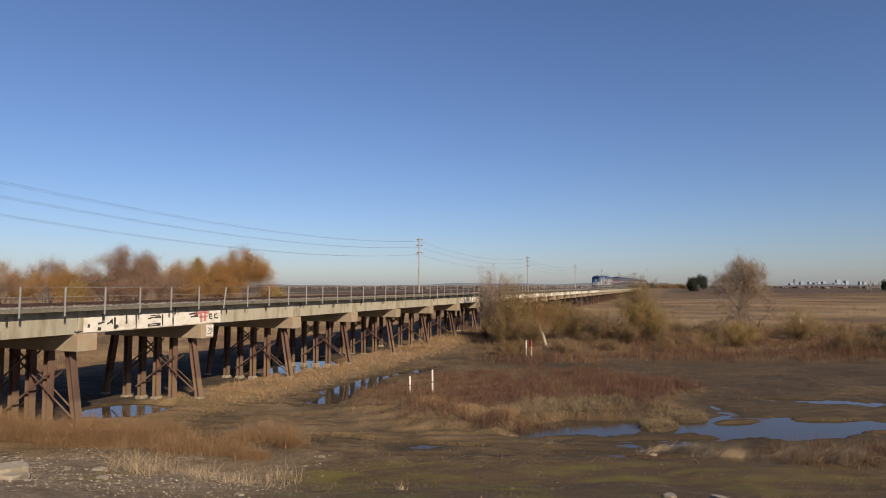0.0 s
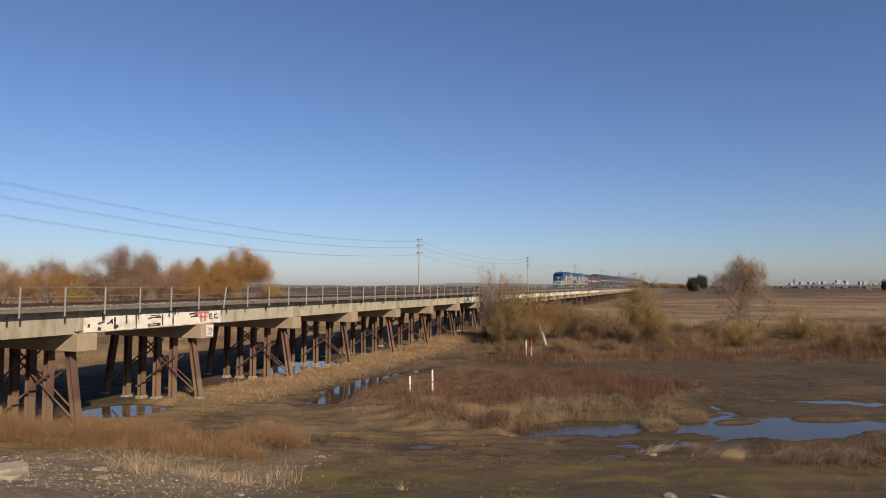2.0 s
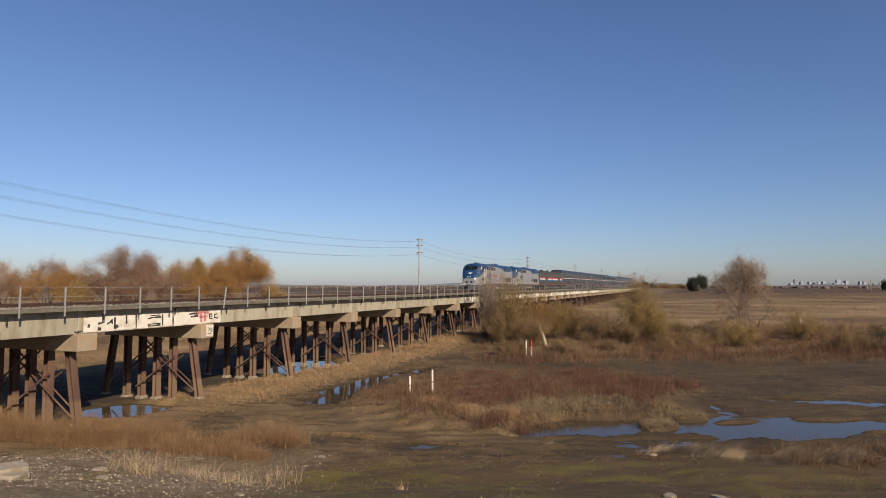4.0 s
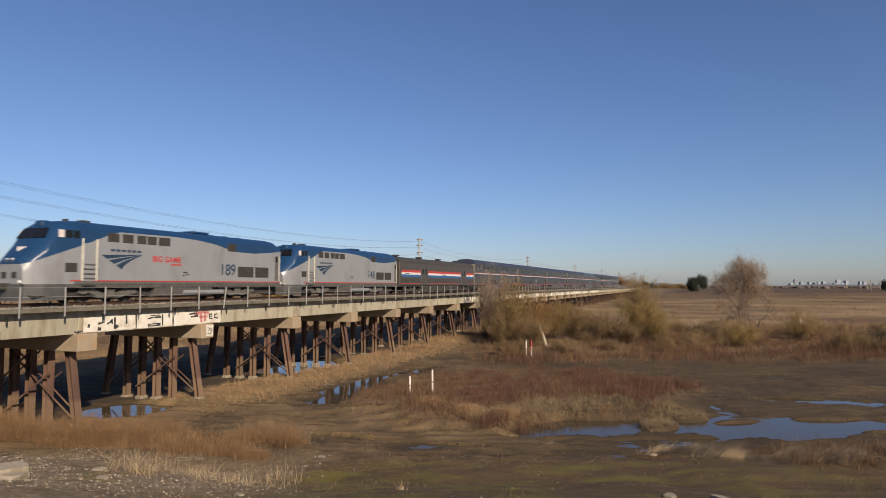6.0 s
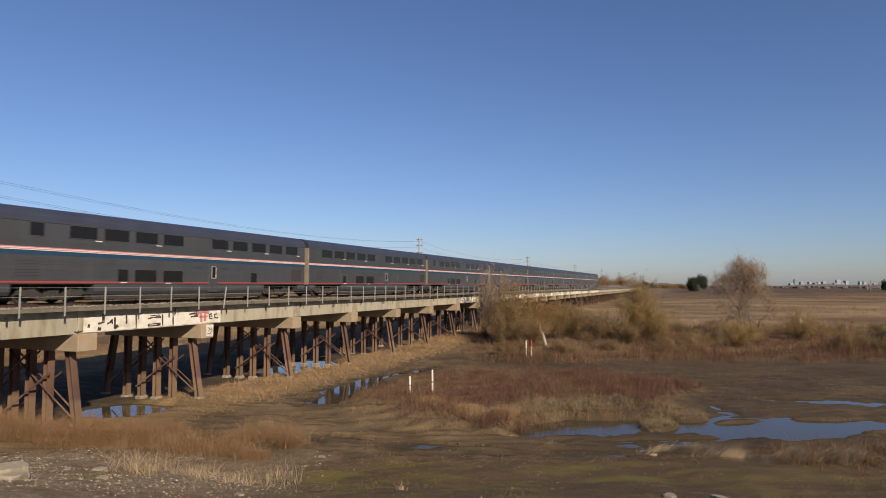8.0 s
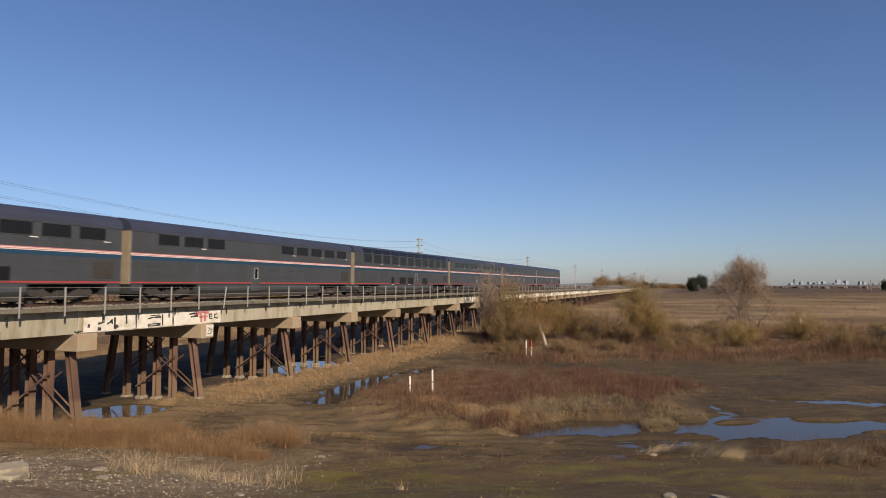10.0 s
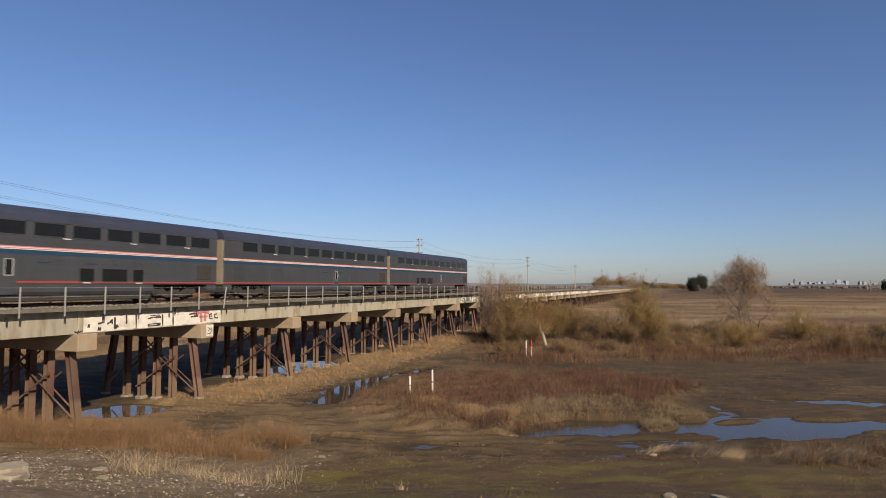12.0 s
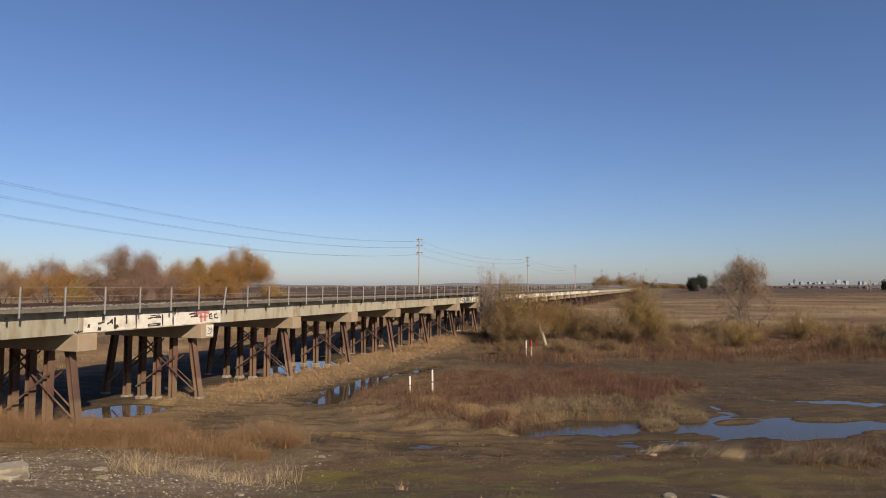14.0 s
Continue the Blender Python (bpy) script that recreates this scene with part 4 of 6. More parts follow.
def locomotive(label, number, extra_words):
    c = thing("locomotive", label, "locomotive", group="diesel locomotives")
    low = part("lower_shell", loco_shell(True), SILVER, c, "silver-grey painted lower body")
    top = part("upper_shell", loco_shell(False), BLUE, c, "dark blue painted roof and cab")
    for o in (low, top):
        o.data.shade_smooth()
        o.modifiers.new("edge", "EDGE_SPLIT").split_angle = radians(32)
    part("underframe", extruded([(-W + 0.04, 0.86), (W - 0.04, 0.86), (W - 0.02, 0.998), (-W + 0.02, 0.998)], 2.4, LOCO_L - 0.1), UNDERL, c)
    # filler box, added to keep the space under the locomotive dark
    part("underbody", boxed((2.6, -1.05, 0.3), (LOCO_L - 0.5, 1.05, 0.858), 0.04), UNDER, c, "dark block added below the body in place of shade")
    for k in (-1, 1):   # road dirt along the sill
        lo, hi = sorted((k * (W - 0.01), k * (W + 0.003)))
        part("sill", boxed((2.85, lo, 1.0), (LOCO_L - 0.25, hi, 1.158)), UNDERL, c, "dirty dark grey sill")
    # nose apron with plough
    bm = bmesh.new()
    ring = []
    for x, w in ((0.3, 0.2), (0.5, 1.1), (1.3, 1.4), (2.4, 1.5)):
        ring.append([bm.verts.new((x, -w, 0.998)), bm.verts.new((x - 0.03, -w, 0.18)), bm.verts.new((x - 0.03, w, 0.18)), bm.verts.new((x, w, 0.998))])
    for a, b in zip(ring, ring[1:]):
        for i in range(4):
            j = (i + 1) % 4
            bm.faces.new((a[i], a[j], b[j], b[i]))
    bm.faces.new(ring[0][::-1]), bm.faces.new(ring[-1])
    bmesh.ops.recalc_face_normals(bm, faces=bm.faces)
    part("plough", bm, PLOUGH, c, "grey steel apron and plough")
    part("coupler", boxed((-0.1, -0.17, 0.7), (0.55, 0.17, 1.05), 0.04), UNDER, c)
    for k in (-1, 1):
        part("side_step", boxed((0.65, min(k * 1.15, k * 1.5), 0.4), (1.35, max(k * 1.15, k * 1.5), 0.46)), UNDERL, c)
        part("handrail", rod(bmesh.new(), (0.5, k * 0.9, 1.05), (0.35, k * 1.25, 1.05), 0.03), WHITEP, c)
    # windscreen
    for k in (-1, 1):
        pts = []
        for x, yk in ((1.5, 0.04), (1.52, 1.06), (1.84, 0.92), (1.84, 0.04)):
            z = float(loco_top(x)) - 0.005
            pts.append((x - 0.03, k * yk, z + 0.012))
        bm = bmesh.new()
        f = bm.faces.new([bm.verts.new(p) for p in (pts if k < 0 else pts[::-1])])
        r = bmesh.ops.extrude_face_region(bm, geom=[f])
        bmesh.ops.translate(bm, vec=(0.03, 0, -0.05), verts=[v for v in r["geom"] if isinstance(v, bmesh.types.BMVert)])
        bmesh.ops.recalc_face_normals(bm, faces=bm.faces)
        part("windscreen", bm, GLASS, c)
    # headlamps, nose emblem
    for k in (-1, 1):
        part("headlamp", rod(bmesh.new(), (0.50, k * 0.2, 2.2), (0.62, k * 0.2, 2.2), 0.12, sides=14), LAMP, c)
        part("ditch_lamp", rod(bmesh.new(), (0.46, k * 0.8, 1.12), (0.58, k * 0.8, 1.12), 0.09, sides=12), LAMP, c)
        part("nose_hatch", boxed((0.47, min(k * 0.2, k * 0.55), 1.3), (0.52, max(k * 0.2, k * 0.55), 1.62), 0.01), UNDER, c)
    m = Matrix.Translation((0.98, 0, float(loco_top(0.98)) + 0.015)) @ pose(0, 0, 0, 0, -46, 0)
    bm = bmesh.new()
    vs = [bm.verts.new(m @ Vector(v)) for v in ((0.15, -0.34, 0), (0.15, 0.34, 0), (-0.16, 0.05, 0), (-0.16, -0.05, 0))]
    f = bm.faces.new(vs)
    r = bmesh.ops.extrude_face_region(bm, geom=[f])
    bmesh.ops.translate(bm, vec=(0, 0, -0.03), verts=[v for v in r["geom"] if isinstance(v, bmesh.types.BMVert)])
    part("nose_emblem", bm, WHITEP, c)
    part("lamp_housing", boxed((1.9, -0.3, 4.0), (2.35, 0.3, 4.34), 0.06), BLUE, c)
    y = W
    # cab side windows lean in with the shell above the shoulder
    for k in (-1, 1):
        for x0, x1, mt in ((1.95, 2.25, WHITEP), (2.3, 2.7, GLASS), (2.75, 3.1, GLASS)):
            m = Matrix.Translation((0, k * (float(loco_width((x0 + x1) / 2)) - 0.015), 3.62))
            part("cab_window", boxed((x0, -0.03, -0.2), (x1, 0.03, 0.2), 0.01, m), mt, c, "white sun shade" if mt is WHITEP else "")
        lo, hi = sorted((k * (W - 0.02), k * (W + 0.012)))
        for x0, x1 in ((4.78, 5.55), (5.75, 6.5), (6.78, 7.42), (7.5, 8.2), (8.35, 9.25)):
            part("engine_room_window", boxed((x0, lo, 3.36), (x1, hi, 3.86), 0.01), UNDER, c, "brown-tinted square window")
        for x0, x1, z0, z1 in ((2.32, 3.0, 1.64, 2.12), (15.5, 17.2, 1.52, 2.28), (17.4, 18.95, 1.52, 2.28), (14.4, 15.3, 3.32, 3.86)):
            g = part("grille", boxed((x0, lo, z0), (x1, hi, z1), 0.01), UNDER, c, "dark louvred grille")
            bm = bmesh.new()
            l2, h2 = sorted((k * (W + 0.008), k * (W + 0.022)))
            for i in range(5):
                z = z0 + (z1 - z0) * (i + 0.5) / 5
                box(bm, (x0 + 0.03, l2, z - 0.012), (x1 - 0.03, h2, z + 0.012))
            part("slat", bm, UNDER, g)
        # cab door with handrails and steps
        d = part("cab_door", boxed((3.35, lo, 1.15), (4.0, hi, 3.2), 0.015), SILVER, c)
        for x in (3.25, 4.1):
            part("grab_rail", rod(bmesh.new(), (x, k * (W + 0.06), 1.2), (x, k * (W + 0.06), 3.45), 0.045, sides=6), YELLOWP, c)
        for z in (0.35, 0.62, 0.92, 1.3, 1.55, 1.8, 2.05):
            part("ladder_rung", boxed((3.3, min(k * 1.5, k * 1.62), z), (4.05, max(k * 1.5, k * 1.62), z + 0.05)), UNDERL if z > 1 else UNDER, c)
        # rear door
        part("rear_door", boxed((19.75, lo, 1.3), (20.15, hi, 3.2), 0.015), UNDERL, c)
        part("rear_window", boxed((19.82, min(lo * 1.004, hi * 1.004), 2.72), (20.08, max(lo * 1.004, hi * 1.004), 3.14), 0.01), GLASS, c)
        part("grab_rail", rod(bmesh.new(), (20.22, k * (W + 0.03), 1.25), (20.22, k * (W + 0.03), 3.15), 0.03, sides=6), YELLOWP, c)
        lo, hi = sorted((k * (W - 0.01), k * (W + 0.004)))
        part("red_line", boxed((2.6, lo, 1.16), (LOCO_L - 0.25, hi, 1.22)), REDP, c)
        emblem(c, k)
        bm = bmesh.new()
        for i in range(6):
            box(bm, (5.0 + i * 0.36, lo, 2.84), (5.26 + i * 0.36, hi, 2.97))
        part("lettering_bar", bm, DARKBLUE, c)
        if extra_words:
            wm = pose(7.9, -W - 0.006, 2.36, 90, 0, 0) if k < 0 else pose(10.2, W + 0.006, 2.36, 90, 0, 180)
            writing("BIG GAME", 0.5, REDP, c, wm, "red_lettering")
            bm = bmesh.new()
            for i in range(4):
                box(bm, (9.35 + i * 0.22, lo, 2.16), (9.52 + i * 0.22, hi, 2.27))
            part("red_lettering_bar", bm, REDP, c, "unreadable small red lettering")
        m = pose(13.65, -W - 0.006, 1.66, 90, 0, 0) if k < 0 else pose(15.35, W + 0.006, 1.66, 90, 0, 180)
        writing(number, 1.08, DARKBLUE, c, m)
        bm = bmesh.new()
        box(bm, (10.35, lo, 1.72), (10.75, hi, 1.8)), box(bm, (10.6, lo, 1.6), (10.85, hi, 1.68)), box(bm, (10.3, lo, 1.54), (10.5, hi, 1.6))
        part("fuel_filler", bm, UNDER, c)
    # roof gear
    for x, r in ((14.0, 0.5), (15.4, 0.5), (16.8, 0.5)):
        part("roof_fan", rod(bmesh.new(), (x, 0, 4.36), (x, 0, 4.46), r, sides=20), BLUE, c)
    part("roof_hatch", boxed((11.9, -0.8, 4.4), (13.4, 0.8, 4.56), 0.05), BLUE, c)
    part("horn", boxed((4.2, -0.3, 4.4), (4.7, 0.3, 4.56), 0.04), UNDER, c)
    part("antenna", boxed((3.3, -0.15, 4.4), (3.5, 0.15, 4.55), 0.03), UNDER, c)
    # fuel tank and tanks between the bogies
    part("fuel_tank", extruded([(-1.3, 0.3), (-1.05, 0.2), (1.05, 0.2), (1.3, 0.3), (1.42, 0.86), (-1.42, 0.86)], 8.3, 13.2, 0.03), UNDERL, c, "grey fuel tank")
    for k in (-1, 1):
        part("air_tank", rod(bmesh.new(), (10.6, k * 1.3, 0.5), (14.2, k * 1.3, 0.5), 0.16, sides=12), SILVER, c)
    for x in (5.3, LOCO_L - 4.7):
        bogie(c, x, 2.75, 2, 0.51, UNDERL)
    return c


def emblem(c, k):
    """Three swept blue bands that run together to a point."""
    lo, hi = sorted((k * (W - 0.01), k * (W + 0.005)))

    def edge(j, u):
        """Curve j of the fan, from its wide foot (u = 0) to the far point (u = 1)."""
        k_ = j / 6
        a, m, e = Vector((4.42 + 1.33 * k_, 2.62 - 0.78 * k_)), Vector((5.75 + 0.2 * k_, 2.68 - 0.42 * k_)), Vector((7.14, 2.74 - 0.05 * k_))
        q = a.lerp(m, u).lerp(m.lerp(e, u), u)
        return (q.x, q.y)

    for i, (j0, j1) in enumerate(((0.0, 1.6), (2.15, 3.75), (4.3, 6.0))):
        pts = [edge(j0, u / 8) for u in range(9)] + [edge(j1, u / 8) for u in range(8, -1, -1)]
        part("emblem_band", side_plate(pts, lo, hi), DARKBLUE, c)


# window layouts: front edge and width along the coach, as seen on the side turned to the eye
_row = [(2.02 + 2.07 * i, 1.63) for i in range(11)]
_split = [(1.76, 0.7)] + [(3.86 + 2.07 * i, 1.6) for i in range(4)] + [(14.22 + 2.06 * i, 1.58) for i in range(5)]
_low3 = [(6.85, 0.68, 0.66), (8.0, 1.56, 0.68), (10.1, 1.55, 0.68)]
loco_a = locomotive("silver and blue diesel locomotive leading the train", "189", True)
loco_b = locomotive("silver and blue diesel locomotive, second in the train", "146", False)
bag = baggage_car()
sleep_a = coach("coach", "grey stainless double-deck sleeping coach with slate roof", _split, _low3 + [(18.25, 0.68, 0.66)], [14.0])
sleep_b = coach("coach", "grey stainless double-deck sleeping coach with an uneven row of upper windows", _row[:5] + _split[5:], [(5.6, 0.5, 0.66)] + _low3[1:], [14.0])
diner = coach("coach", "grey stainless double-deck dining coach with a long blank panel", _row[:3] + [(14.25 + 2.07 * i, 1.6) for i in range(5)], [], [10.75])
lounge = coach("lounge_coach", "stainless double-deck lounge coach with tall wrap-over windows", [(1.95 + 2.07 * i, 1.6) for i in range(11)], [(8.0, 0.72, 0.72), (10.1, 1.6, 0.72), (12.2, 1.56, 0.72), (16.4, 1.54, 0.72)], [14.2], lounge=True)
seating = coach("coach", "grey stainless double-deck seating coach, lower windows near its tail", _row, [(14.9, 0.85, 0.68), (16.25, 1.62, 0.68), (18.28, 0.72, 0.68)], [10.75])
plain = coach("coach", "grey stainless double-deck coach with blank lower panels", _row, [], [14.4])
tail = coach("coach", "grey stainless double-deck seating coach at the end of the train", _row, [(7.08, 0.68, 0.68), (8.28, 1.6, 0.68), (10.36, 1.56, 0.68)], [14.35])
cars = [loco_a, loco_b, bag, sleep_a, sleep_b, copy_thing(sleep_a, Matrix()), diner, lounge, seating, plain, tail]
OFFSETS = [-0.75, 20.3, 41.35] + [67.4 + 25.72 * i for i in range(8)]


def motions():
    """The whole train runs steadily towards smaller s, past the eye and away."""
    for car, off in zip(cars, OFFSETS):
        walk(car, [(t, TRACK @ pose(229.45 - 34.75 * t + off, TRACK_D, RAIL_Z)) for t in range(0, 15)])


# ---- vegetation ----
def blades(pts, h0, h1, width, lean, mat, curve=0.4, name="grass", uneven=0.6):
    """Tapered bent blades at the points: two quads and a tip each."""
    n = len(pts)
    a = rng.random(n) * 6.283
    h = h0 + (h1 - h0) * rng.random(n) ** 1.3
    h = h * (1 + uneven * wob(pts[:, 0], pts[:, 1], 1.1, 8) + 0.5 * uneven * wob(pts[:, 0], pts[:, 1], 0.3, 3)).clip(0.3, 2)
    ln = lean * rng.normal(0, 1, n) * h
    la = rng.random(n) * 6.283
    lx, ly = np.cos(la) * ln, np.sin(la) * ln
    w = width * (0.6 + 0.8 * rng.random(n))
    dx, dy = np.cos(a) * w / 2, np.sin(a) * w / 2
    V = np.zeros((n, 5, 3))
    for i, (t, k) in enumerate(((0, 1), (0, -1), (0.55, 0.75), (0.55, -0.75))):
        V[:, i, 0] = pts[:, 0] + dx * k + lx * t ** (1 + curve)
        V[:, i, 1] = pts[:, 1] + dy * k + ly * t ** (1 + curve)
        V[:, i, 2] = pts[:, 2] + h * t
    V[:, 4, 0], V[:, 4, 1], V[:, 4, 2] = pts[:, 0] + lx, pts[:, 1] + ly, pts[:, 2] + h
    f = np.array([(0, 1, 3), (0, 3, 2), (2, 3, 4)])
    F = (f[None] + 5 * np.arange(n)[:, None, None]).reshape(-1, 3)
    return raw(name, V.reshape(-1, 3), F, mat)


def on_ground(x, y, sink=0.03):
    return np.stack([x, y, height(x, y) - sink], -1)


def scatter(n, x0, x1, y0, y1, keep=None):
    x, y = x0 + (x1 - x0) * rng.random(n), y0 + (y1 - y0) * rng.random(n)
    if keep is not None:
        k = keep(x, y) > rng.random(n)
        x, y = x[k], y[k]
    return x, y


def clumps(x, y, each, spread):
    """Tufts: each point becomes a bunch."""
    n = len(x)
    x = np.repeat(x, each) + rng.normal(0, spread, n * each)
    y = np.repeat(y, each) + rng.normal(0, spread, n * each)
    return x, y


def stuff(name, me, label, category):
    ob = new(name, me)
    return tagged(ob, label, category, kind="stuff")


def dry(x, y):
    return height(x, y) > -0.1


def cover():
    # red weeds on the island's crown, brown and tan ones at its near end, straw round its rim
    front = lambda x, y: blob(x, y, 6.2, 36.4, 4.8, 1.9, 25)
    full = lambda x, y: np.clip(island(x, y) * 1.6 - 0.75, 0, 1) * (1 - 0.9 * front(x, y))
    reds = lambda x, y: smooth(-1.5, 3.0, x + 1.5 * wob(x, y, 0.5, 21)) * smooth(-0.5, 0.1, wob(x, y, 0.8, 5))
    x, y = clumps(*scatter(21000, -9, 20, 30, 56, lambda x, y: full(x, y) * (0.2 + 0.8 * reds(x, y))), 12, 0.08)
    stuff("red_weeds", blades(on_ground(x, y), 0.1, 0.6, 0.012, 0.6, REDBRUSH), "dense reddish-brown dry weeds on the mud island", "weeds")
    x, y = clumps(*scatter(9000, -9, 20, 30, 56, lambda x, y: full(x, y) * (1 - 0.85 * reds(x, y))), 11, 0.07)
    stuff("brown_weeds", blades(on_ground(x, y), 0.1, 0.6, 0.012, 0.65, BROWNBRUSH), "rusty brown dry weeds at the island's near end", "weeds")
    x, y = clumps(*scatter(3600, -9, 20, 30, 56, lambda x, y: full(x, y) * (0.15 + 0.85 * (wob(x, y, 0.8, 1) > 0.1))), 6, 0.12)
    stuff("tan_stalks", blades(on_ground(x, y), 0.2, 0.8, 0.009, 0.5, STALK), "thin tan stalks standing among the red weeds", "weeds")
    ring = lambda x, y: (island(x, y) > 0.05) * (island(x, y) < 0.8) * (0.3 + 0.7 * (wob(x, y, 0.9, 41) > -0.1)) * dry(x, y)
    x, y = clumps(*scatter(5200, -9, 20, 30, 56, ring), 7, 0.12)
    stuff("ring_weeds", blades(on_ground(x, y), 0.05, 0.32, 0.013, 0.9, BROWNBRUSH, uneven=0.9), "low ragged brown weeds round the mud island", "weeds")
    x, y = clumps(*scatter(3000, -9, 20, 30, 56, ring), 6, 0.12)
    stuff("ring_straw", blades(on_ground(x, y), 0.05, 0.34, 0.011, 1.0, OLIVESTRAW, uneven=0.9), "low olive straw round the mud island", "grass")
    rim = lambda x, y: np.maximum(front(x, y), 0.12 * (island(x, y) > 0.06) * (island(x, y) < 0.7) * smooth(42, 37.5, y - 0.15 * x)) * dry(x, y)
    x, y = clumps(*scatter(9000, -8, 20, 29, 50, rim), 14, 0.07)
    stuff("island_grass", blades(on_ground(x, y), 0.08, 0.36, 0.013, 0.9, OLIVESTRAW, 0.7), "olive straw grass along the mud island's front", "grass")
    for cx, cy, r in ((-0.6, 37.6, 0.9), (1.4, 34.6, 0.8), (3.4, 34.0, 0.7)):
        x, y = cx + rng.normal(0, r * 0.45, 2200), cy + rng.normal(0, r * 0.4, 2200)
        stuff("straw_tussock", blades(on_ground(x, y), 0.1, 0.55, 0.010, 0.9, ORANGEBRUSH if cx < 0 else STRAW, 0.8), "rounded dry tussock on the island's edge", "grass")
    # fallen stems and litter along the island's front and over the mud
    def litter(name, label, mat, n, l0, l1, w, x0, x1, y0, y1, keep):
        x, y = scatter(n, x0, x1, y0, y1, lambda x, y: keep(x, y) * dry(x, y))
        m, a = len(x), rng.random(len(x)) * 6.283
        ln = l0 + (l1 - l0) * rng.random(m) ** 3
        x2, y2 = x + np.cos(a) * ln, y + np.sin(a) * ln
        q = np.stack([on_ground(x - np.sin(a) * w, y + np.cos(a) * w, -0.012), on_ground(x + np.sin(a) * w, y - np.cos(a) * w, -0.012), on_ground(x2, y2, -0.02 - 0.05 * rng.random(m))], 1)
        stuff(name, raw(name, q.reshape(-1, 3), np.arange(3 * m).reshape(m, 3), mat), label, "litter")
    litter("straw_litter", "broken straw and dead stems lying on the mud", STALK, 36000, 0.05, 0.55, 0.014, -14, 34, 26, 62, lambda x, y: 0.12 + 0.88 * (wob(x, y, 0.35, 13) > 0.1) * (np.abs(y - road_y(x)) > 1.6))
    litter("straw_litter", "dead grass litter among the moss and gravel", STALK, 22000, 0.03, 0.28, 0.008, -22, 20, 16, 28, lambda x, y: 0.2 + 0.8 * (wob(x, y, 0.7, 3) > 0.0))
    litter("pale_litter", "bleached reed litter along the bank's foot", PALE, 16000, 0.05, 0.4, 0.014, -22, 4, 36, 66, lambda x, y: smooth(23.2, 25.4, -x * 0.9294 + y * 0.3692) * (-x * 0.9294 + y * 0.3692 < 31))
    litter("dark_litter", "dark rotting stems on the damp mud", BROWNBRUSH, 22000, 0.05, 0.5, 0.016, -6, 40, 27, 62, lambda x, y: 0.2 + 0.8 * (wob(x, y, 0.5, 33) > 0.15))

    # straw along the feet of the near piles and under the bridge
    def bank(x, y):
        s, d = x * 0.3692 + y * 0.9294, -x * 0.9294 + y * 0.3692
        return smooth(24.6, 26.8, d + 0.5 * wob(x, y, 0.9)) * (1 - smooth(30, 32.5, d)) * smooth(29, 34, s) * dry(x, y)
    x, y = clumps(*scatter(14000, -24, 8, 36, 90, bank), 11, 0.07)
    stuff("bank_grass", blades(on_ground(x, y), 0.08, 0.42, 0.016, 0.6, STRAW), "dry straw grass on the bank along the bridge piles", "grass")
    x, y = scatter(48000, -90, -10, 35, 160, lambda x, y: 0.05 + 0.95 * smooth(42, 45, -x * 0.9294 + y * 0.3692) - (-x * 0.9294 + y * 0.3692 < 37))
    stuff("straw_field", blades(on_ground(x, y), 0.1, 0.6, 0.032, 0.6, ORANGEBRUSH), "rusty dry grass on the levee beyond the bridge", "grass")

    # rusty brush along the left edge of the mud, below the bank
    def lbrush(x, y):
        return blob(x, y, -18.5, 30.8, 9.5, 1.9, -8) * (0.25 + 0.75 * smooth(-0.5, 0.3, wob(x, y, 0.9, 4)))
    x, y = clumps(*scatter(16000, -32, -5, 26, 35, lbrush), 12, 0.06)
    stuff("rusty_brush", blades(on_ground(x, y), 0.15, 0.75, 0.009, 1.2, ORANGEBRUSH, 0.9, uneven=1.1), "rust-coloured low brush at the foot of the gravel bank", "brush")
    for cx, cy, r in ((-9.5, 27.8, 1.0), (-8.1, 26.9, 0.75), (-11.3, 28.3, 1.3), (-7.0, 29.2, 0.7), (-13.5, 29.4, 1.4), (-9.9, 29.6, 1.0), (-15.5, 29.2, 1.2), (-16.8, 31.6, 1.4), (-19.5, 31.4, 1.5), (-22.0, 32.2, 1.5)):
        x, y = cx + rng.normal(0, r * 0.42, 2600), cy + rng.normal(0, r * 0.3, 2600)
        stuff("brush_clump", blades(on_ground(x, y), 0.15, 0.6, 0.010, 1.1, ORANGEBRUSH, 0.9), "rounded clump of rusty dry brush", "brush")
    # bleached tall stalks on the gravel bank
    x, y = clumps(*scatter(70, -11.6, -6.4, 21.2, 24.0), 12, 0.10)
    stuff("tall_stalks", blades(on_ground(x, y), 0.25, 0.9, 0.010, 0.95, PALE), "bleached dry stalks leaning on the gravel bank", "grass")
    x, y = clumps(*scatter(14, -6.8, -5.4, 21.5, 24.5), 6, 0.12)
    stuff("tall_stalks", blades(on_ground(x, y), 0.45, 1.2, 0.011, 0.7, PALE), "bleached bare weed stalks by the dirt road", "grass")
    x, y = clumps(*scatter(3, -1.7, -1.2, 20.3, 21), 8, 0.06)
    stuff("tall_stalks", blades(on_ground(x, y), 0.3, 0.85, 0.016, 0.3, PALE), "single bleached tuft in the moss", "grass")
    x, y = clumps(*scatter(20, -10, -5.6, 28.5, 31.0), 5, 0.12)
    stuff("tall_stalks", blades(on_ground(x, y), 0.25, 0.8, 0.010, 0.6, PALE), "thin bleached stalks at the mud's edge", "grass")
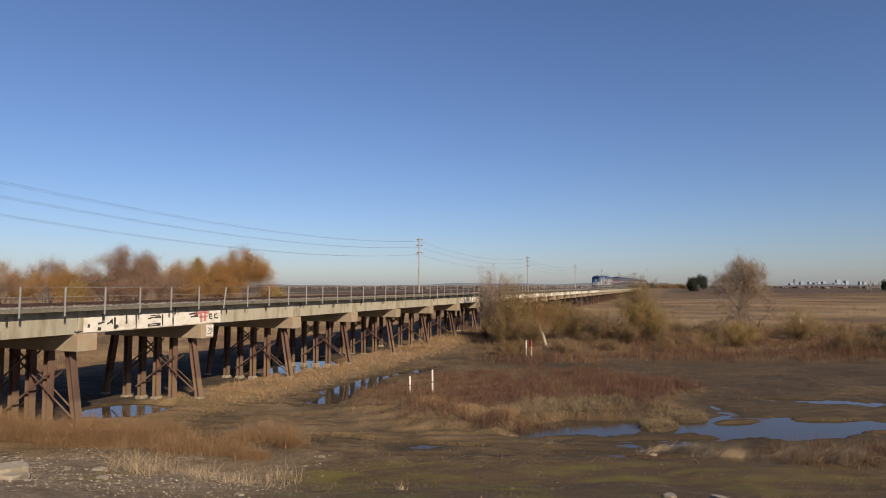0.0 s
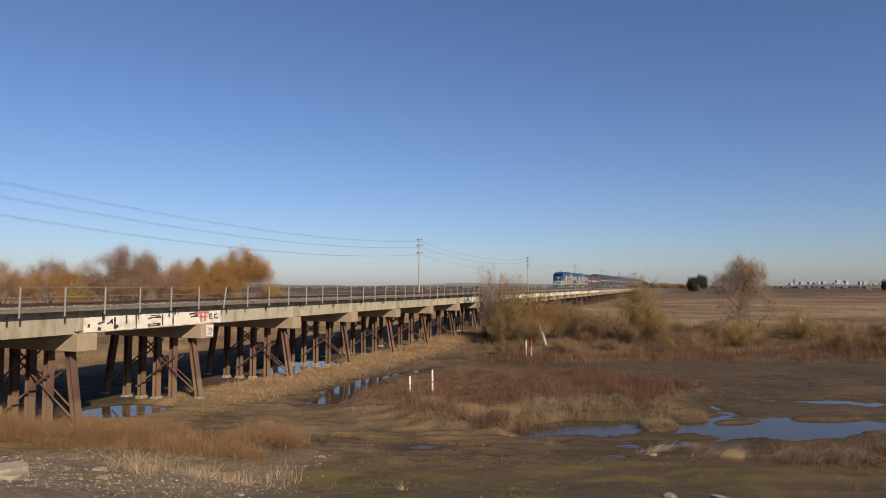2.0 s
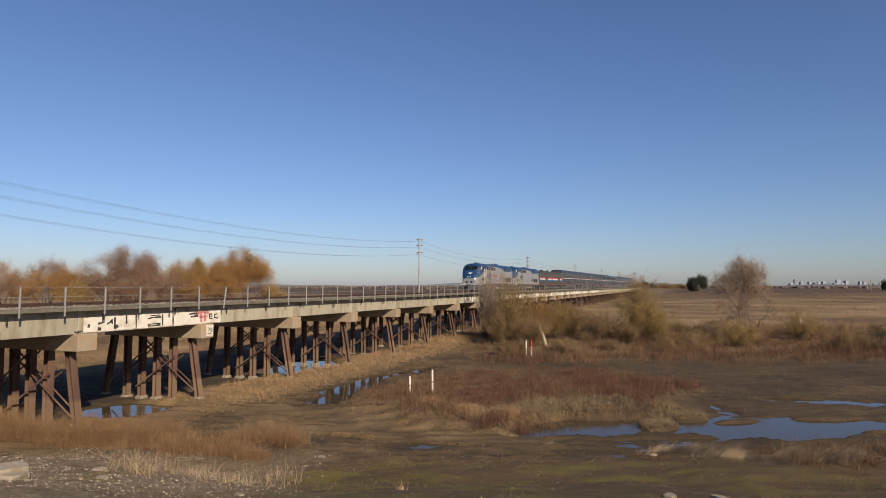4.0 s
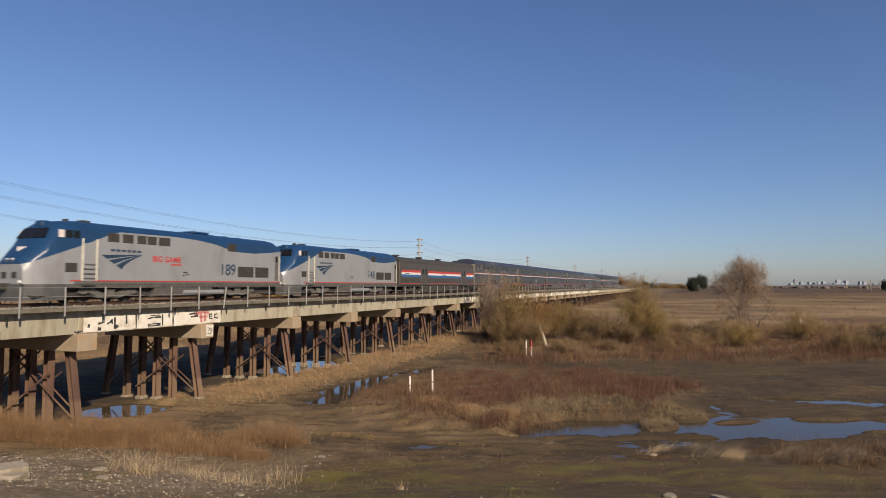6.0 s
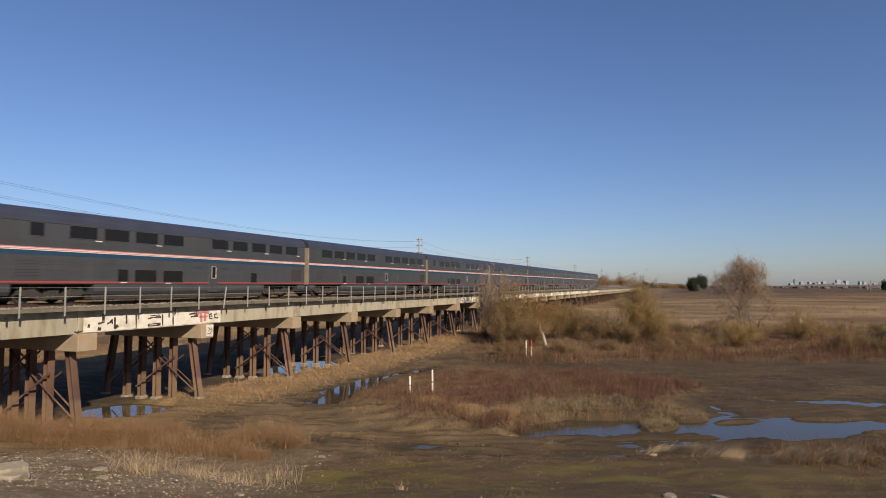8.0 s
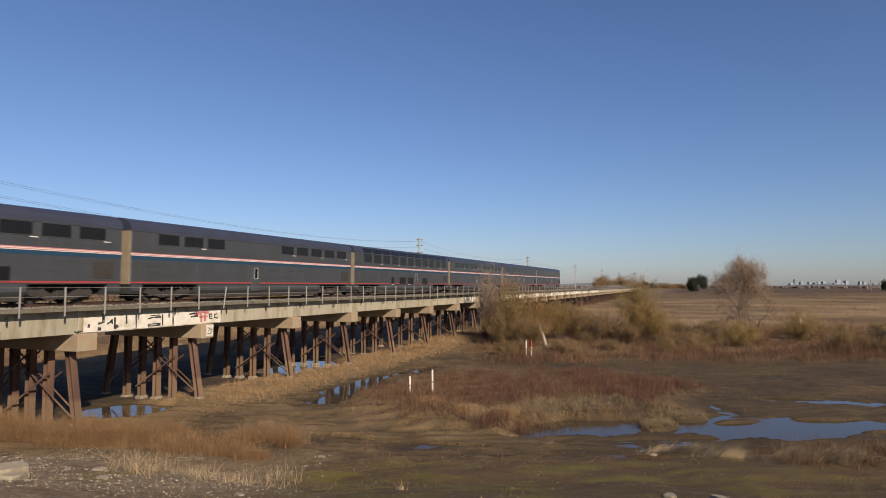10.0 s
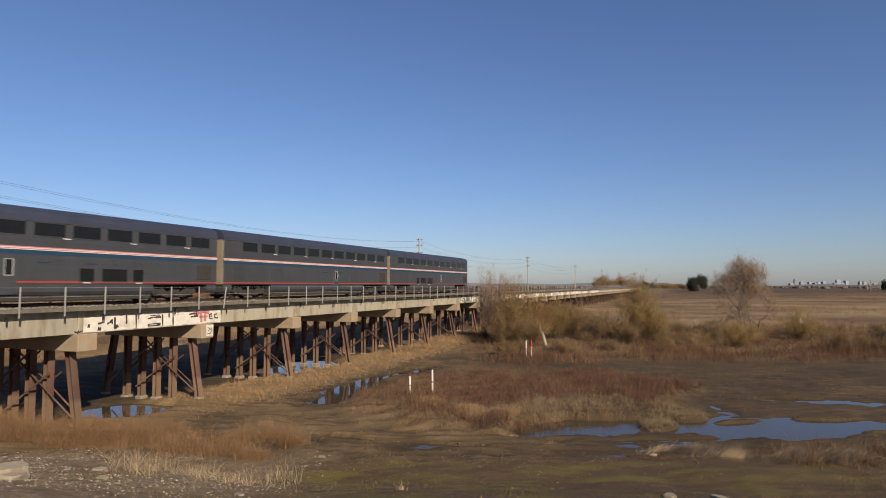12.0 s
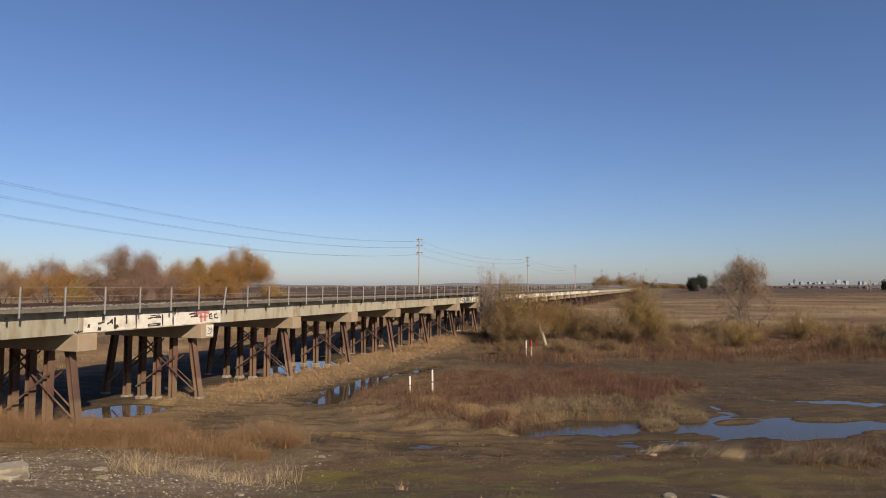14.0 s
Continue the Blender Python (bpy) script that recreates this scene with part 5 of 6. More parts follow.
    # short moss and grass in front
    x, y = scatter(95000, -11, 22, 17, 27.5, lambda x, y: (0.05 + 0.95 * smooth(0.0, 0.35, lattice(0.35 * x, 1.1 * y) + 0.5 * wob(x, y, 1.6, 6))) * smooth(27.2, 25.2, y - 0.05 * x) * (1 - 0.6 * smooth(4, 16, x)))
    stuff("short_grass", blades(on_ground(x, y), 0.015, 0.07, 0.016, 0.9, MOSS), "patchy short green grass and moss", "grass")
    x, y = scatter(16000, -11, 22, 17, 27.5, lambda x, y: 1.0 * (wob(x, y, 1.1, 9) > 0.2))
    stuff("short_straw", blades(on_ground(x, y), 0.03, 0.13, 0.010, 0.9, STALK), "short dry grass among the moss", "grass")
    # grey reeds and dark brush on the near side of the pools
    rs = random.Random(12)
    for i in range(26):
        u = i / 25
        cx, cy, r = 9.6 + 9.5 * u + rs.uniform(-0.4, 0.4), 28.1 - 2.4 * u + rs.uniform(-0.7, 0.7), rs.uniform(0.35, 0.75)
        x, y = cx + rng.normal(0, r * 0.5, 420), cy + rng.normal(0, r * 0.35, 420)
        p = on_ground(x, y)
        me = blades(p, 0.2, 0.75, 0.011, 0.35, GREYREED if i % 4 else PALE, 0.9)
        # the wind and old floods have laid the tussock over
        co = np.zeros(len(me.vertices) * 3, np.float32)
        me.vertices.foreach_get("co", co)
        co = co.reshape(-1, 3)
        up = np.maximum(co[:, 2] - height(co[:, 0], co[:, 1]), 0)
        a = rs.uniform(-0.6, 0.9)
        co[:, 0] += math.cos(a) * up * 0.9
        co[:, 1] -= math.sin(a) * up * 0.6
        co[:, 2] -= up * 0.35
        me.vertices.foreach_set("co", co.reshape(-1))
        stuff("grey_reeds", me, "grey bent tussock of reeds beside the dirt road", "reeds")
    x, y = clumps(*scatter(5000, 13, 30, 21, 31, lambda x, y: np.maximum(blob(x, y, 20.5, 26.3, 4.4, 2.0, -10), 0.5 * blob(x, y, 14.5, 27.0, 5.0, 1.0, -14))), 9, 0.06)
    stuff("dark_brush", blades(on_ground(x, y), 0.12, 0.7, 0.011, 1.0, BROWNBRUSH, 0.6), "dark brown brush beside the dirt road", "brush")
    x, y = scatter(5000, 7, 12.5, 25.5, 28.6, lambda x, y: blob(x, y, 8.7, 27.3, 0.9, 0.45))
    stuff("dark_brush", blades(on_ground(x, y), 0.1, 0.35, 0.014, 0.9, BROWNBRUSH, 0.8), "small dark brush heap on the mud", "brush")
    x, y = clumps(*scatter(1500, 10, 16, 31.5, 39, lambda x, y: np.maximum(blob(x, y, 13.3, 36.3, 1.9, 1.6, -35), blob(x, y, 11.4, 33.5, 0.8, 1.2, -35)) * dry(x, y)), 12, 0.06)
    stuff("pool_grass", blades(on_ground(x, y), 0.05, 0.3, 0.012, 0.9, OLIVESTRAW), "straw grass on the spit in the pool", "grass")

    # brush belt in front of the plain
    def belt(x, y):
        v = y - 0.06 * x
        return smooth(56, 62, v + 2.5 * wob(x, y, 0.25)) * (1 - smooth(85, 100, v)) * smooth(1.5, 8, x + 0.35 * (y - 60) * 0) * (0.45 + 0.55 * (wob(x, y, 0.35, 3) > -0.2))
    x, y = clumps(*scatter(15000, 2, 85, 54, 100, belt), 8, 0.10)
    stuff("brush_belt", blades(on_ground(x, y), 0.2, 1.2, 0.020, 0.7, BROWNBRUSH), "belt of brown brush before the plain", "brush")
    x, y = clumps(*scatter(9000, 2, 85, 54, 92, lambda x, y: belt(x, y) * (wob(x, y, 0.22, 8) > 0.15)), 10, 0.10)
    stuff("brush_belt_red", blades(on_ground(x, y), 0.25, 1.2, 0.020, 0.7, REDBRUSH), "reddish brush patches before the plain", "brush")
    x, y = clumps(*scatter(9000, 2, 85, 54, 96, lambda x, y: belt(x, y) * (wob(x, y, 0.3, 12) > 0.3)), 10, 0.10)
    stuff("brush_belt_straw", blades(on_ground(x, y), 0.2, 1.1, 0.018, 0.6, ORANGEBRUSH), "straw stalks in the brush belt", "grass")
    # sparse weeds and debris over the mud
    x, y = scatter(34000, -14, 45, 26, 62, lambda x, y: 0.75 * (wob(x, y, 0.4, 15) > 0.12) * dry(x, y) * (island(x, y) < 0.3))
    stuff("mud_weeds", blades(on_ground(x, y), 0.04, 0.28, 0.014, 0.7, BROWNBRUSH), "sparse dry weeds on the mud flat", "weeds")
    x, y = scatter(9000, -14, 45, 26, 62, lambda x, y: 0.6 * (wob(x, y, 0.5, 17) > 0.2) * dry(x, y) * (island(x, y) < 0.3))
    stuff("mud_straw", blades(on_ground(x, y), 0.03, 0.2, 0.014, 1.2, STRAW), "sparse flattened straw on the mud flat", "grass")
    x, y = scatter(17000, -20, 45, 25, 64, lambda x, y: (0.2 + 0.8 * (wob(x, y, 0.6, 19) > 0.0)) * dry(x, y))
    stuff("mud_clods", pebbles(on_ground(x, y, 0.02), 0.02, 0.09, CLOD), "small clods of dried mud", "mud")
    # tufts over the plain
    x, y = scatter(70000, 8, 330, 88, 420, lambda x, y: (0.06 + 0.94 * (wob(x, y, 0.09, 2) > 0.12)) * ((-x * 0.9294 + y * 0.3692) < 22))
    stuff("plain_grass", blades(on_ground(x, y), 0.12, 0.6, 0.07, 0.9, STRAW), "dry grass tufts over the plain", "grass")
    x, y = scatter(60000, 8, 330, 88, 420, lambda x, y: 1.0 * (wob(x, y, 0.08, 7) > 0.15) * ((-x * 0.9294 + y * 0.3692) < 22))
    stuff("plain_weeds", blades(on_ground(x, y), 0.12, 0.65, 0.07, 0.8, BROWNBRUSH), "brown weeds over the plain", "weeds")


def tube(verts, faces, a, b, ra, rb, sides=5):
    a, b = np.array(a), np.array(b)
    d = b - a
    d = d / (np.linalg.norm(d) + 1e-9)
    u = np.cross(d, (0.3, 0.5, 0.81))
    u /= np.linalg.norm(u)
    v = np.cross(d, u)
    o = len(verts)
    for p, r in ((a, ra), (b, rb)):
        for i in range(sides):
            t = 6.2832 * i / sides
            verts.append(p + r * (math.cos(t) * u + math.sin(t) * v))
    for i in range(sides):
        j = (i + 1) % sides
        faces.append((o + i, o + j, o + sides + j, o + sides + i))


def grow(rnd, base, heading, length, radius, depth, gravity, wide, limbs, tips, split=3):
    """Recursive limbs: three bent segments, then side branches."""
    p, d = np.array(base), np.array(heading) / np.linalg.norm(heading)
    pts = [(p, radius)]
    seg = 3
    for i in range(seg):
        d = d + rnd.normal(0, 0.16, 3) + np.array((0, 0, gravity))
        d /= np.linalg.norm(d)
        p2 = p + d * length / seg
        r2 = radius * (1 - 0.5 * (i + 1) / seg)
        limbs.append((p, p2, pts[-1][1], r2))
        p = p2
        pts.append((p, r2))
        if depth > 0 and (i > 0 or depth < 3):
            for _ in range(1 if i < seg - 1 else split):
                a = rnd.random() * 6.283
                side = np.cross(d, (math.cos(a), math.sin(a), 0.2))
                side /= np.linalg.norm(side) + 1e-9
                h = d + side * wide * (0.6 + 0.7 * rnd.random())
                grow(rnd, p, h, length * (0.55 + 0.25 * rnd.random()), r2 * 0.7, depth - 1, gravity, wide, limbs, tips, split)
        if depth <= 1:
            tips.append((p, d))


def spikes(P, D, length, width, rnd, loose=0.6):
    """Fine twigs: thin tapering slivers that start at P and run along D, each its own way."""
    n = len(P)
    h = D + rnd.normal(0, loose, (n, 3))
    h /= np.linalg.norm(h, axis=1, keepdims=True) + 1e-9
    w = np.cross(h, rnd.normal(0, 1, (n, 3)))
    w *= width / (np.linalg.norm(w, axis=1, keepdims=True) + 1e-9)
    ln = length * (0.4 + rnd.random((n, 1)))
    tip = P + h * ln
    return np.stack([P - w, P + w, tip], 1).reshape(-1, 3), np.arange(3 * n).reshape(n, 3), tip, h


def leaf_cloud(C, size, rnd):
    """Single pointed leaves centred on C, one triangle each."""
    n = len(C)
    u = rnd.normal(0, 1, (n, 3))
    u /= np.linalg.norm(u, axis=1, keepdims=True)
    w = np.cross(u, rnd.normal(0, 1, (n, 3)))
    w /= np.linalg.norm(w, axis=1, keepdims=True) + 1e-9
    q = size * (0.6 + 0.8 * rnd.random((n, 1)))
    return np.stack([C - u * q - w * q * 0.5, C - u * q + w * q * 0.5, C + u * q], 1).reshape(-1, 3), np.arange(3 * n).reshape(n, 3)


def tree(name, label, x, y, tall, stems, depth, leaf, leaves, leaf_size, seed, wide=0.75, flare=0.3, gravity=0.05, thick=0.02, spread=0.5,
         split=3, twig=None, z=None, category="tree", twigs=4000, twig_len=0.06, lean=(0, 0), hull=None):
    """Limbs as tapered tubes, fine twigs, and single leaves about the twigs; hull: middle height and half sizes of the crown, as shares of the tree's height."""
    rnd = np.random.default_rng(seed)
    zz = float(height(np.array([x]), np.array([y]))[0]) if z is None else z
    t = thing(name, label, category, pose(x, y, zz - 0.1))
    limbs, tips = [], []
    for i in range(stems):
        a = 6.283 * i / stems + rnd.random()
        k = flare * (0.3 + 0.9 * rnd.random())
        grow(rnd, (0.25 * math.cos(a) * (stems > 1), 0.25 * math.sin(a) * (stems > 1), 0), (math.cos(a) * k + lean[0], math.sin(a) * k + lean[1], 1), tall * (0.40 + 0.12 * rnd.random()), tall * thick, depth, gravity, wide, limbs, tips, split)
    f = tall / max(p[2] for p, _ in tips)

    def inside(p):
        if hull is None:
            return True
        mid, rx, rz = (v * tall for v in hull)
        return math.hypot(p[0] - lean[0] * p[2], p[1] - lean[1] * p[2]) ** 2 / rx ** 2 + (p[2] - mid) ** 2 / rz ** 2 < 1
    V, F, V2, F2 = [], [], [], []
    for a, b, ra, rb in limbs:
        if ra > 0.05:
            tube(V, F, a * f, b * f, ra, max(rb, 0.012), 5)
        elif inside(b * f):
            tube(V2, F2, a * f, b * f, max(ra, 0.014), max(rb, 0.009), 3)
    if V:
        part("trunk", raw("trunk", V, F, BARK, True), BARK, t)
    if V2:
        part("branchwork", raw("branchwork", V2, F2, twig or BARK), BARK, t)
    ok = [(p * f, d) for p, d in tips if inside(p * f)]
    i = rnd.integers(0, len(ok), twigs)
    P, D = np.array([p for p, _ in ok])[i], np.array([d for _, d in ok])[i]
    P = P + rnd.normal(0, spread * 0.35, P.shape)
    v, q, tip, h = spikes(P, D + np.array((0, 0, 0.15)), tall * twig_len, 0.010, rnd)
    part("twigwork", raw("twigwork", v, q, twig or TWIG), TWIG, t)
    if leaves:
        k = rnd.integers(0, twigs, leaves)
        u = rnd.random((leaves, 1))
        C = P[k] * (1 - u) + tip[k] * u + rnd.normal(0, spread * 0.45, (leaves, 3))
        C[:, 2] = np.maximum(C[:, 2], 0.15)
        v, q = leaf_cloud(C, leaf_size, rnd)
        part("crown", raw("crown", v, q, leaf), leaf, t)
    return t


def plume(label, x, y, tall, radius, leaf, leaves, seed, stems=70, twigs=3000, twig=None, leaf_size=0.05, low=0.2, bend=1.6, z=None):
    """A willow-like shrub: many whips that fan out of one stool, twiggy and leafy all the way up."""
    rnd = np.random.default_rng(seed)
    zz = float(height(np.array([x]), np.array([y]))[0]) if z is None else z
    t = thing("shrub", label, "shrub", pose(x, y, zz - 0.1))
    a, r = rnd.random(stems) * 6.283, radius * np.sqrt(rnd.random(stems))
    h = tall * (1 - 0.45 * (r / radius) ** 2) * (0.55 + 0.45 * rnd.random(stems))
    sway = rnd.normal(0, 0.08 * radius, (stems, 2))
    base = rnd.normal(0, 0.12 * radius, (stems, 2))

    def at(i, u):
        k = u ** bend
        px_ = base[i, 0] + np.cos(a[i]) * r[i] * k + sway[i, 0] * np.sin(u * 5)
        py_ = base[i, 1] + np.sin(a[i]) * r[i] * k + sway[i, 1] * np.sin(u * 4)
        return np.stack([px_, py_, h[i] * u], -1)
    V, F = [], []
    for i in range(stems):
        pts = [at(np.array([i]), np.array([k / 4.0]))[0] for k in range(5)]
        for k in range(4):
            tube(V, F, pts[k], pts[k + 1], 0.024 * (1 - k * 0.22), 0.024 * (0.78 - k * 0.22), 3)
    part("stool", raw("stool", V, F, BARK), BARK, t)
    i, u = rnd.integers(0, stems, twigs), low + (1 - low) * rnd.random(twigs) ** 0.65
    P = at(i, u) + rnd.normal(0, 0.05 * radius, (twigs, 3))
    D = at(i, np.minimum(u + 0.05, 1.05)) - P
    D /= np.linalg.norm(D, axis=1, keepdims=True) + 1e-9
    v, q, tip, hd = spikes(P, D, 0.07 * tall + 0.15, 0.011, rnd, 0.65)
    part("twigwork", raw("twigwork", v, q, twig or DUSKTWIG), DUSKTWIG, t)
    if leaves:
        k = rnd.integers(0, twigs, leaves)
        w = rnd.random((leaves, 1))
        C = P[k] * (1 - w) + tip[k] * w + rnd.normal(0, 0.16, (leaves, 3))
        C[:, 2] = np.maximum(C[:, 2], 0.1)
        v, q = leaf_cloud(C, leaf_size, rnd)
        part("crown", raw("crown", v, q, leaf), leaf, t)
    return t


def trees():
    # the half-bare tree on the plain, and its leaning neighbour
    tree("tree", "half-bare tree with feathery tan leaves and a dark forked trunk", 41.6, 86.0, 11.4, 3, 4, LEAF_BROWN, 17000, 0.055, 5, wide=0.62, flare=0.2, gravity=0.04, thick=0.016, spread=0.6, split=3, twigs=9000, twig_len=0.06, hull=(0.68, 0.37, 0.36))
    tree("tree", "small half-bare tree that leans over the brush", 39.6, 79.0, 6.6, 2, 4, LEAF_BROWN, 3600, 0.05, 17, wide=0.7, flare=0.3, gravity=0.0, thick=0.016, spread=0.4, split=2, twigs=2600, twig_len=0.08, lean=(0.28, 0))
    # thicket before the bridge and the shrubs along the brush
    for x, y, h, r, lf, n, tw, sd, lab in (
            (6.9, 79.5, 8.8, 2.2, LEAF_PINK, 2500, 4200, 21, "bare-tipped dusky willow shrub with pale twigs"),
            (5.6, 82.0, 9.4, 1.3, LEAF_PINK, 800, 2600, 35, "tall bare willow whips by the bridge"),
            (9.0, 77.5, 8.0, 2.5, LEAF_OLIVE, 9000, 4200, 22, "airy olive-yellow willow shrub by the bridge"),
            (7.2, 75.0, 5.0, 2.4, LEAF_DULL, 6000, 3500, 36, "brown willow shrub at the thicket's edge"),
            (12.0, 78.0, 6.0, 2.4, LEAF_GOLD, 8000, 3500, 23, "golden-olive willow shrub by the bridge"),
            (14.6, 79.0, 5.6, 2.2, LEAF_OLIVE, 6500, 3200, 37, "airy olive-yellow willow shrub by the bridge"),
            (10.6, 73.0, 3.6, 2.2, LEAF_DULL, 5500, 3000, 38, "low brown shrub behind the marker stakes"),
            (17.2, 79.0, 4.6, 2.6, LEAF_DULL, 7000, 3800, 24, "brown twiggy shrub by the bridge"),
            (20.0, 76.5, 3.6, 2.2, LEAF_DULL, 3000, 4200, 31, "dusky leafless shrub among dry stalks"),
            (23.9, 76.0, 7.6, 2.6, LEAF_OLIVE, 15000, 4500, 25, "broad olive-green willow shrub before the plain"),
            (25.8, 75.0, 4.8, 2.2, LEAF_OLIVE, 6500, 3000, 26, "olive-yellow willow shrub before the plain"),
            (22.0, 74.0, 3.6, 2.0, LEAF_DULL, 3000, 3500, 39, "dusky leafless shrub before the plain"),
            (34.4, 72.5, 3.2, 2.1, LEAF_OLIVE, 6500, 2600, 27, "low olive shrub under the half-bare tree"),
            (31.6, 72.0, 3.2, 2.0, DUSKTWIG, 3000, 3000, 40, "dark bare shrub under the half-bare tree"),
            (44.5, 78.0, 4.2, 2.6, LEAF_OLIVE, 4500, 3000, 28, "thin olive shrub beside the half-bare tree"),
            (48.5, 68.0, 2.6, 2.6, LEAF_DARK, 9000, 2500, 29, "dark green low shrub in the brush"),
            (44.5, 68.0, 2.8, 2.2, LEAF_DULL, 5000, 2500, 30, "low brown shrub in the brush"),
            (28.6, 71.0, 2.4, 2.2, LEAF_DULL, 4000, 2600, 32, "low brown shrub in the brush")):
        plume(lab, x, y, h * 1.14, r * 1.12, lf, int(n * 1.5), sd, twigs=int(tw * 1.4), twig=TWIG if lf is LEAF_PINK else None)
    # small bushes strewn through the brush
    rs = random.Random(31)
    lows = [plume(lab, -300 - 20 * i, 40, h, r, lf, n, 70 + i, stems=40, twigs=2200, z=0)
            for i, (h, r, lf, n, lab) in enumerate(((1.9, 1.5, LEAF_DULL, 3000, "low brown twiggy bush in the brush belt"), (2.0, 1.4, LEAF_BROWN, 2400, "low tan twiggy bush in the brush belt"), (1.6, 1.5, DUSKTWIG, 1800, "low dusky twiggy bush in the brush belt")))]
    for i in range(34):
        x, y = rs.uniform(6, 66), rs.uniform(63, 92)
        z = float(height(np.array([x]), np.array([y]))[0]) - 0.1
        ob = lows[i] if i < 3 else copy_thing(lows[i % 3], Matrix())
        ob.matrix_basis = pose(x, y, z, 0, 0, rs.uniform(0, 360))
    # autumn row behind the bridge
    for x, y, h, lf, n, sd, lab in (
            (-108, 152, 11.5, LEAF_GOLD, 12000, 41, "golden-leaved cottonwood behind the bridge"), (-99, 156, 12.2, LEAF_PINK, 8000, 42, "brown half-bare cottonwood behind the bridge"),
            (-91, 150, 9.5, LEAF_GOLD, 10000, 43, "golden-leaved cottonwood behind the bridge"), (-81.5, 151, 12.5, LEAF_PINK, 10000, 91, "dusky bare-twigged cottonwood behind the bridge"), (-75.0, 151, 12.8, LEAF_PINK, 11000, 92, "dusky bare-twigged cottonwood behind the bridge"), (-78, 152, 14.6, LEAF_PINK, 11000, 44, "dusky bare-twigged cottonwood behind the bridge"),
            (-70, 155, 10.5, LEAF_PINK, 8000, 45, "dusky bare-twigged cottonwood behind the bridge"), (-60, 150, 11.5, LEAF_GOLD, 9000, 46, "golden cottonwood behind the bridge"),
            (-55, 152, 10.0, LEAF_GOLD, 9000, 47, "golden-leaved cottonwood behind the bridge"), (-47.0, 148, 13.6, LEAF_GOLD, 22000, 48, "round golden-leaved cottonwood behind the bridge"),
            (-104, 149, 7.5, LEAF_PINK, 6000, 51, "dusky leafless thicket behind the bridge"), (-84, 149, 7.5, LEAF_PINK, 6000, 52, "low dusky thicket behind the bridge"), (-66.5, 148, 7.5, LEAF_PINK, 6000, 53, "dusky leafless thicket behind the bridge"),
            (-95, 147, 8.0, LEAF_GOLD, 7000, 58, "low golden thicket behind the bridge"), (-62, 145, 7.0, LEAF_PINK, 6000, 59, "dusky leafless thicket behind the bridge"), (-56, 147, 9.0, LEAF_GOLD, 8000, 93, "golden-leaved cottonwood behind the bridge"), (-49.0, 147, 11.5, LEAF_GOLD, 14000, 94, "golden-leaved cottonwood behind the bridge"), (-51.5, 146, 7.5, LEAF_GOLD, 7000, 54, "low golden thicket behind the bridge"), (-74.5, 147, 6.5, LEAF_PINK, 6000, 55, "dusky leafless thicket behind the bridge"),
            (-86, 145, 6.0, LEAF_OLIVE, 6000, 49, "low olive shrub behind the bridge"), (-41, 150, 4.5, LEAF_OLIVE, 4000, 50, "low olive shrub behind the bridge")):
        tree("tree", lab, x, y, h, 4, 3, lf, int(n * 2.4), 0.092, sd, wide=0.8, flare=0.55, gravity=0.03, thick=0.011, spread=1.0, z=2.4, split=2, twigs=4500, twig_len=0.09, twig=TWIG if lf is LEAF_PINK else None, hull=(0.5, 0.62, 0.52))
    tree("tree", "slim olive-green poplar among the golden trees", -58.5, 147, 11.2, 1, 3, LEAF_OLIVE, 7000, 0.09, 57, wide=0.35, flare=0.05, gravity=0.1, thick=0.012, spread=0.7, z=2.4, twigs=2500, hull=(0.55, 0.14, 0.48))
    # trees far along the railway
    for x, y, h, lf, sd, lab in ((79, 305, 10.5, LEAF_DULL, 64, "brown tree by the railway, far off"), (119, 405, 14.0, LEAF_PINK, 65, "bare tree by the railway, far off"), (111, 388, 11.0, LEAF_BROWN, 66, "thin brown tree by the railway, far off")):
        tree("tree", lab, x, y, h, 4, 3, lf, 9000, 0.16, sd, wide=0.8, flare=0.6, gravity=0.02, thick=0.012, spread=1.0, z=1.6, split=2, twigs=3500, twig_len=0.09, twig=DUSKTWIG)
    for x, y, h, r, sd, lf in ((172, 530, 10.0, 9.0, 81, LEAF_DARK), (226, 640, 8.5, 8.0, 82, LEAF_DULL), (247, 680, 8.5, 10.0, 83, LEAF_DULL), (268, 700, 8.0, 9.0, 84, LEAF_DULL)):
        plume("dark rounded shrub by the far embankment" if lf is LEAF_DARK else "brown shrub on the far embankment", x, y, h, r, lf, 9000, sd, stems=60, twigs=3000, leaf_size=0.45, z=1.5)
    # lone evergreen oaks far out
    tree("tree", "dark round evergreen oak far out on the plain", 206, 500, 13.2, 3, 4, LEAF_DARK, 26000, 0.28, 61, wide=0.95, flare=0.7, gravity=-0.02, thick=0.03, spread=1.6, z=2.6, twigs=4000)
    tree("tree", "dark evergreen tree at the edge of the plain", 362, 500, 10, 3, 3, LEAF_DARK, 9000, 0.3, 62, wide=0.9, flare=0.6, gravity=0.0, thick=0.03, spread=1.6, z=2.6, twigs=2500)


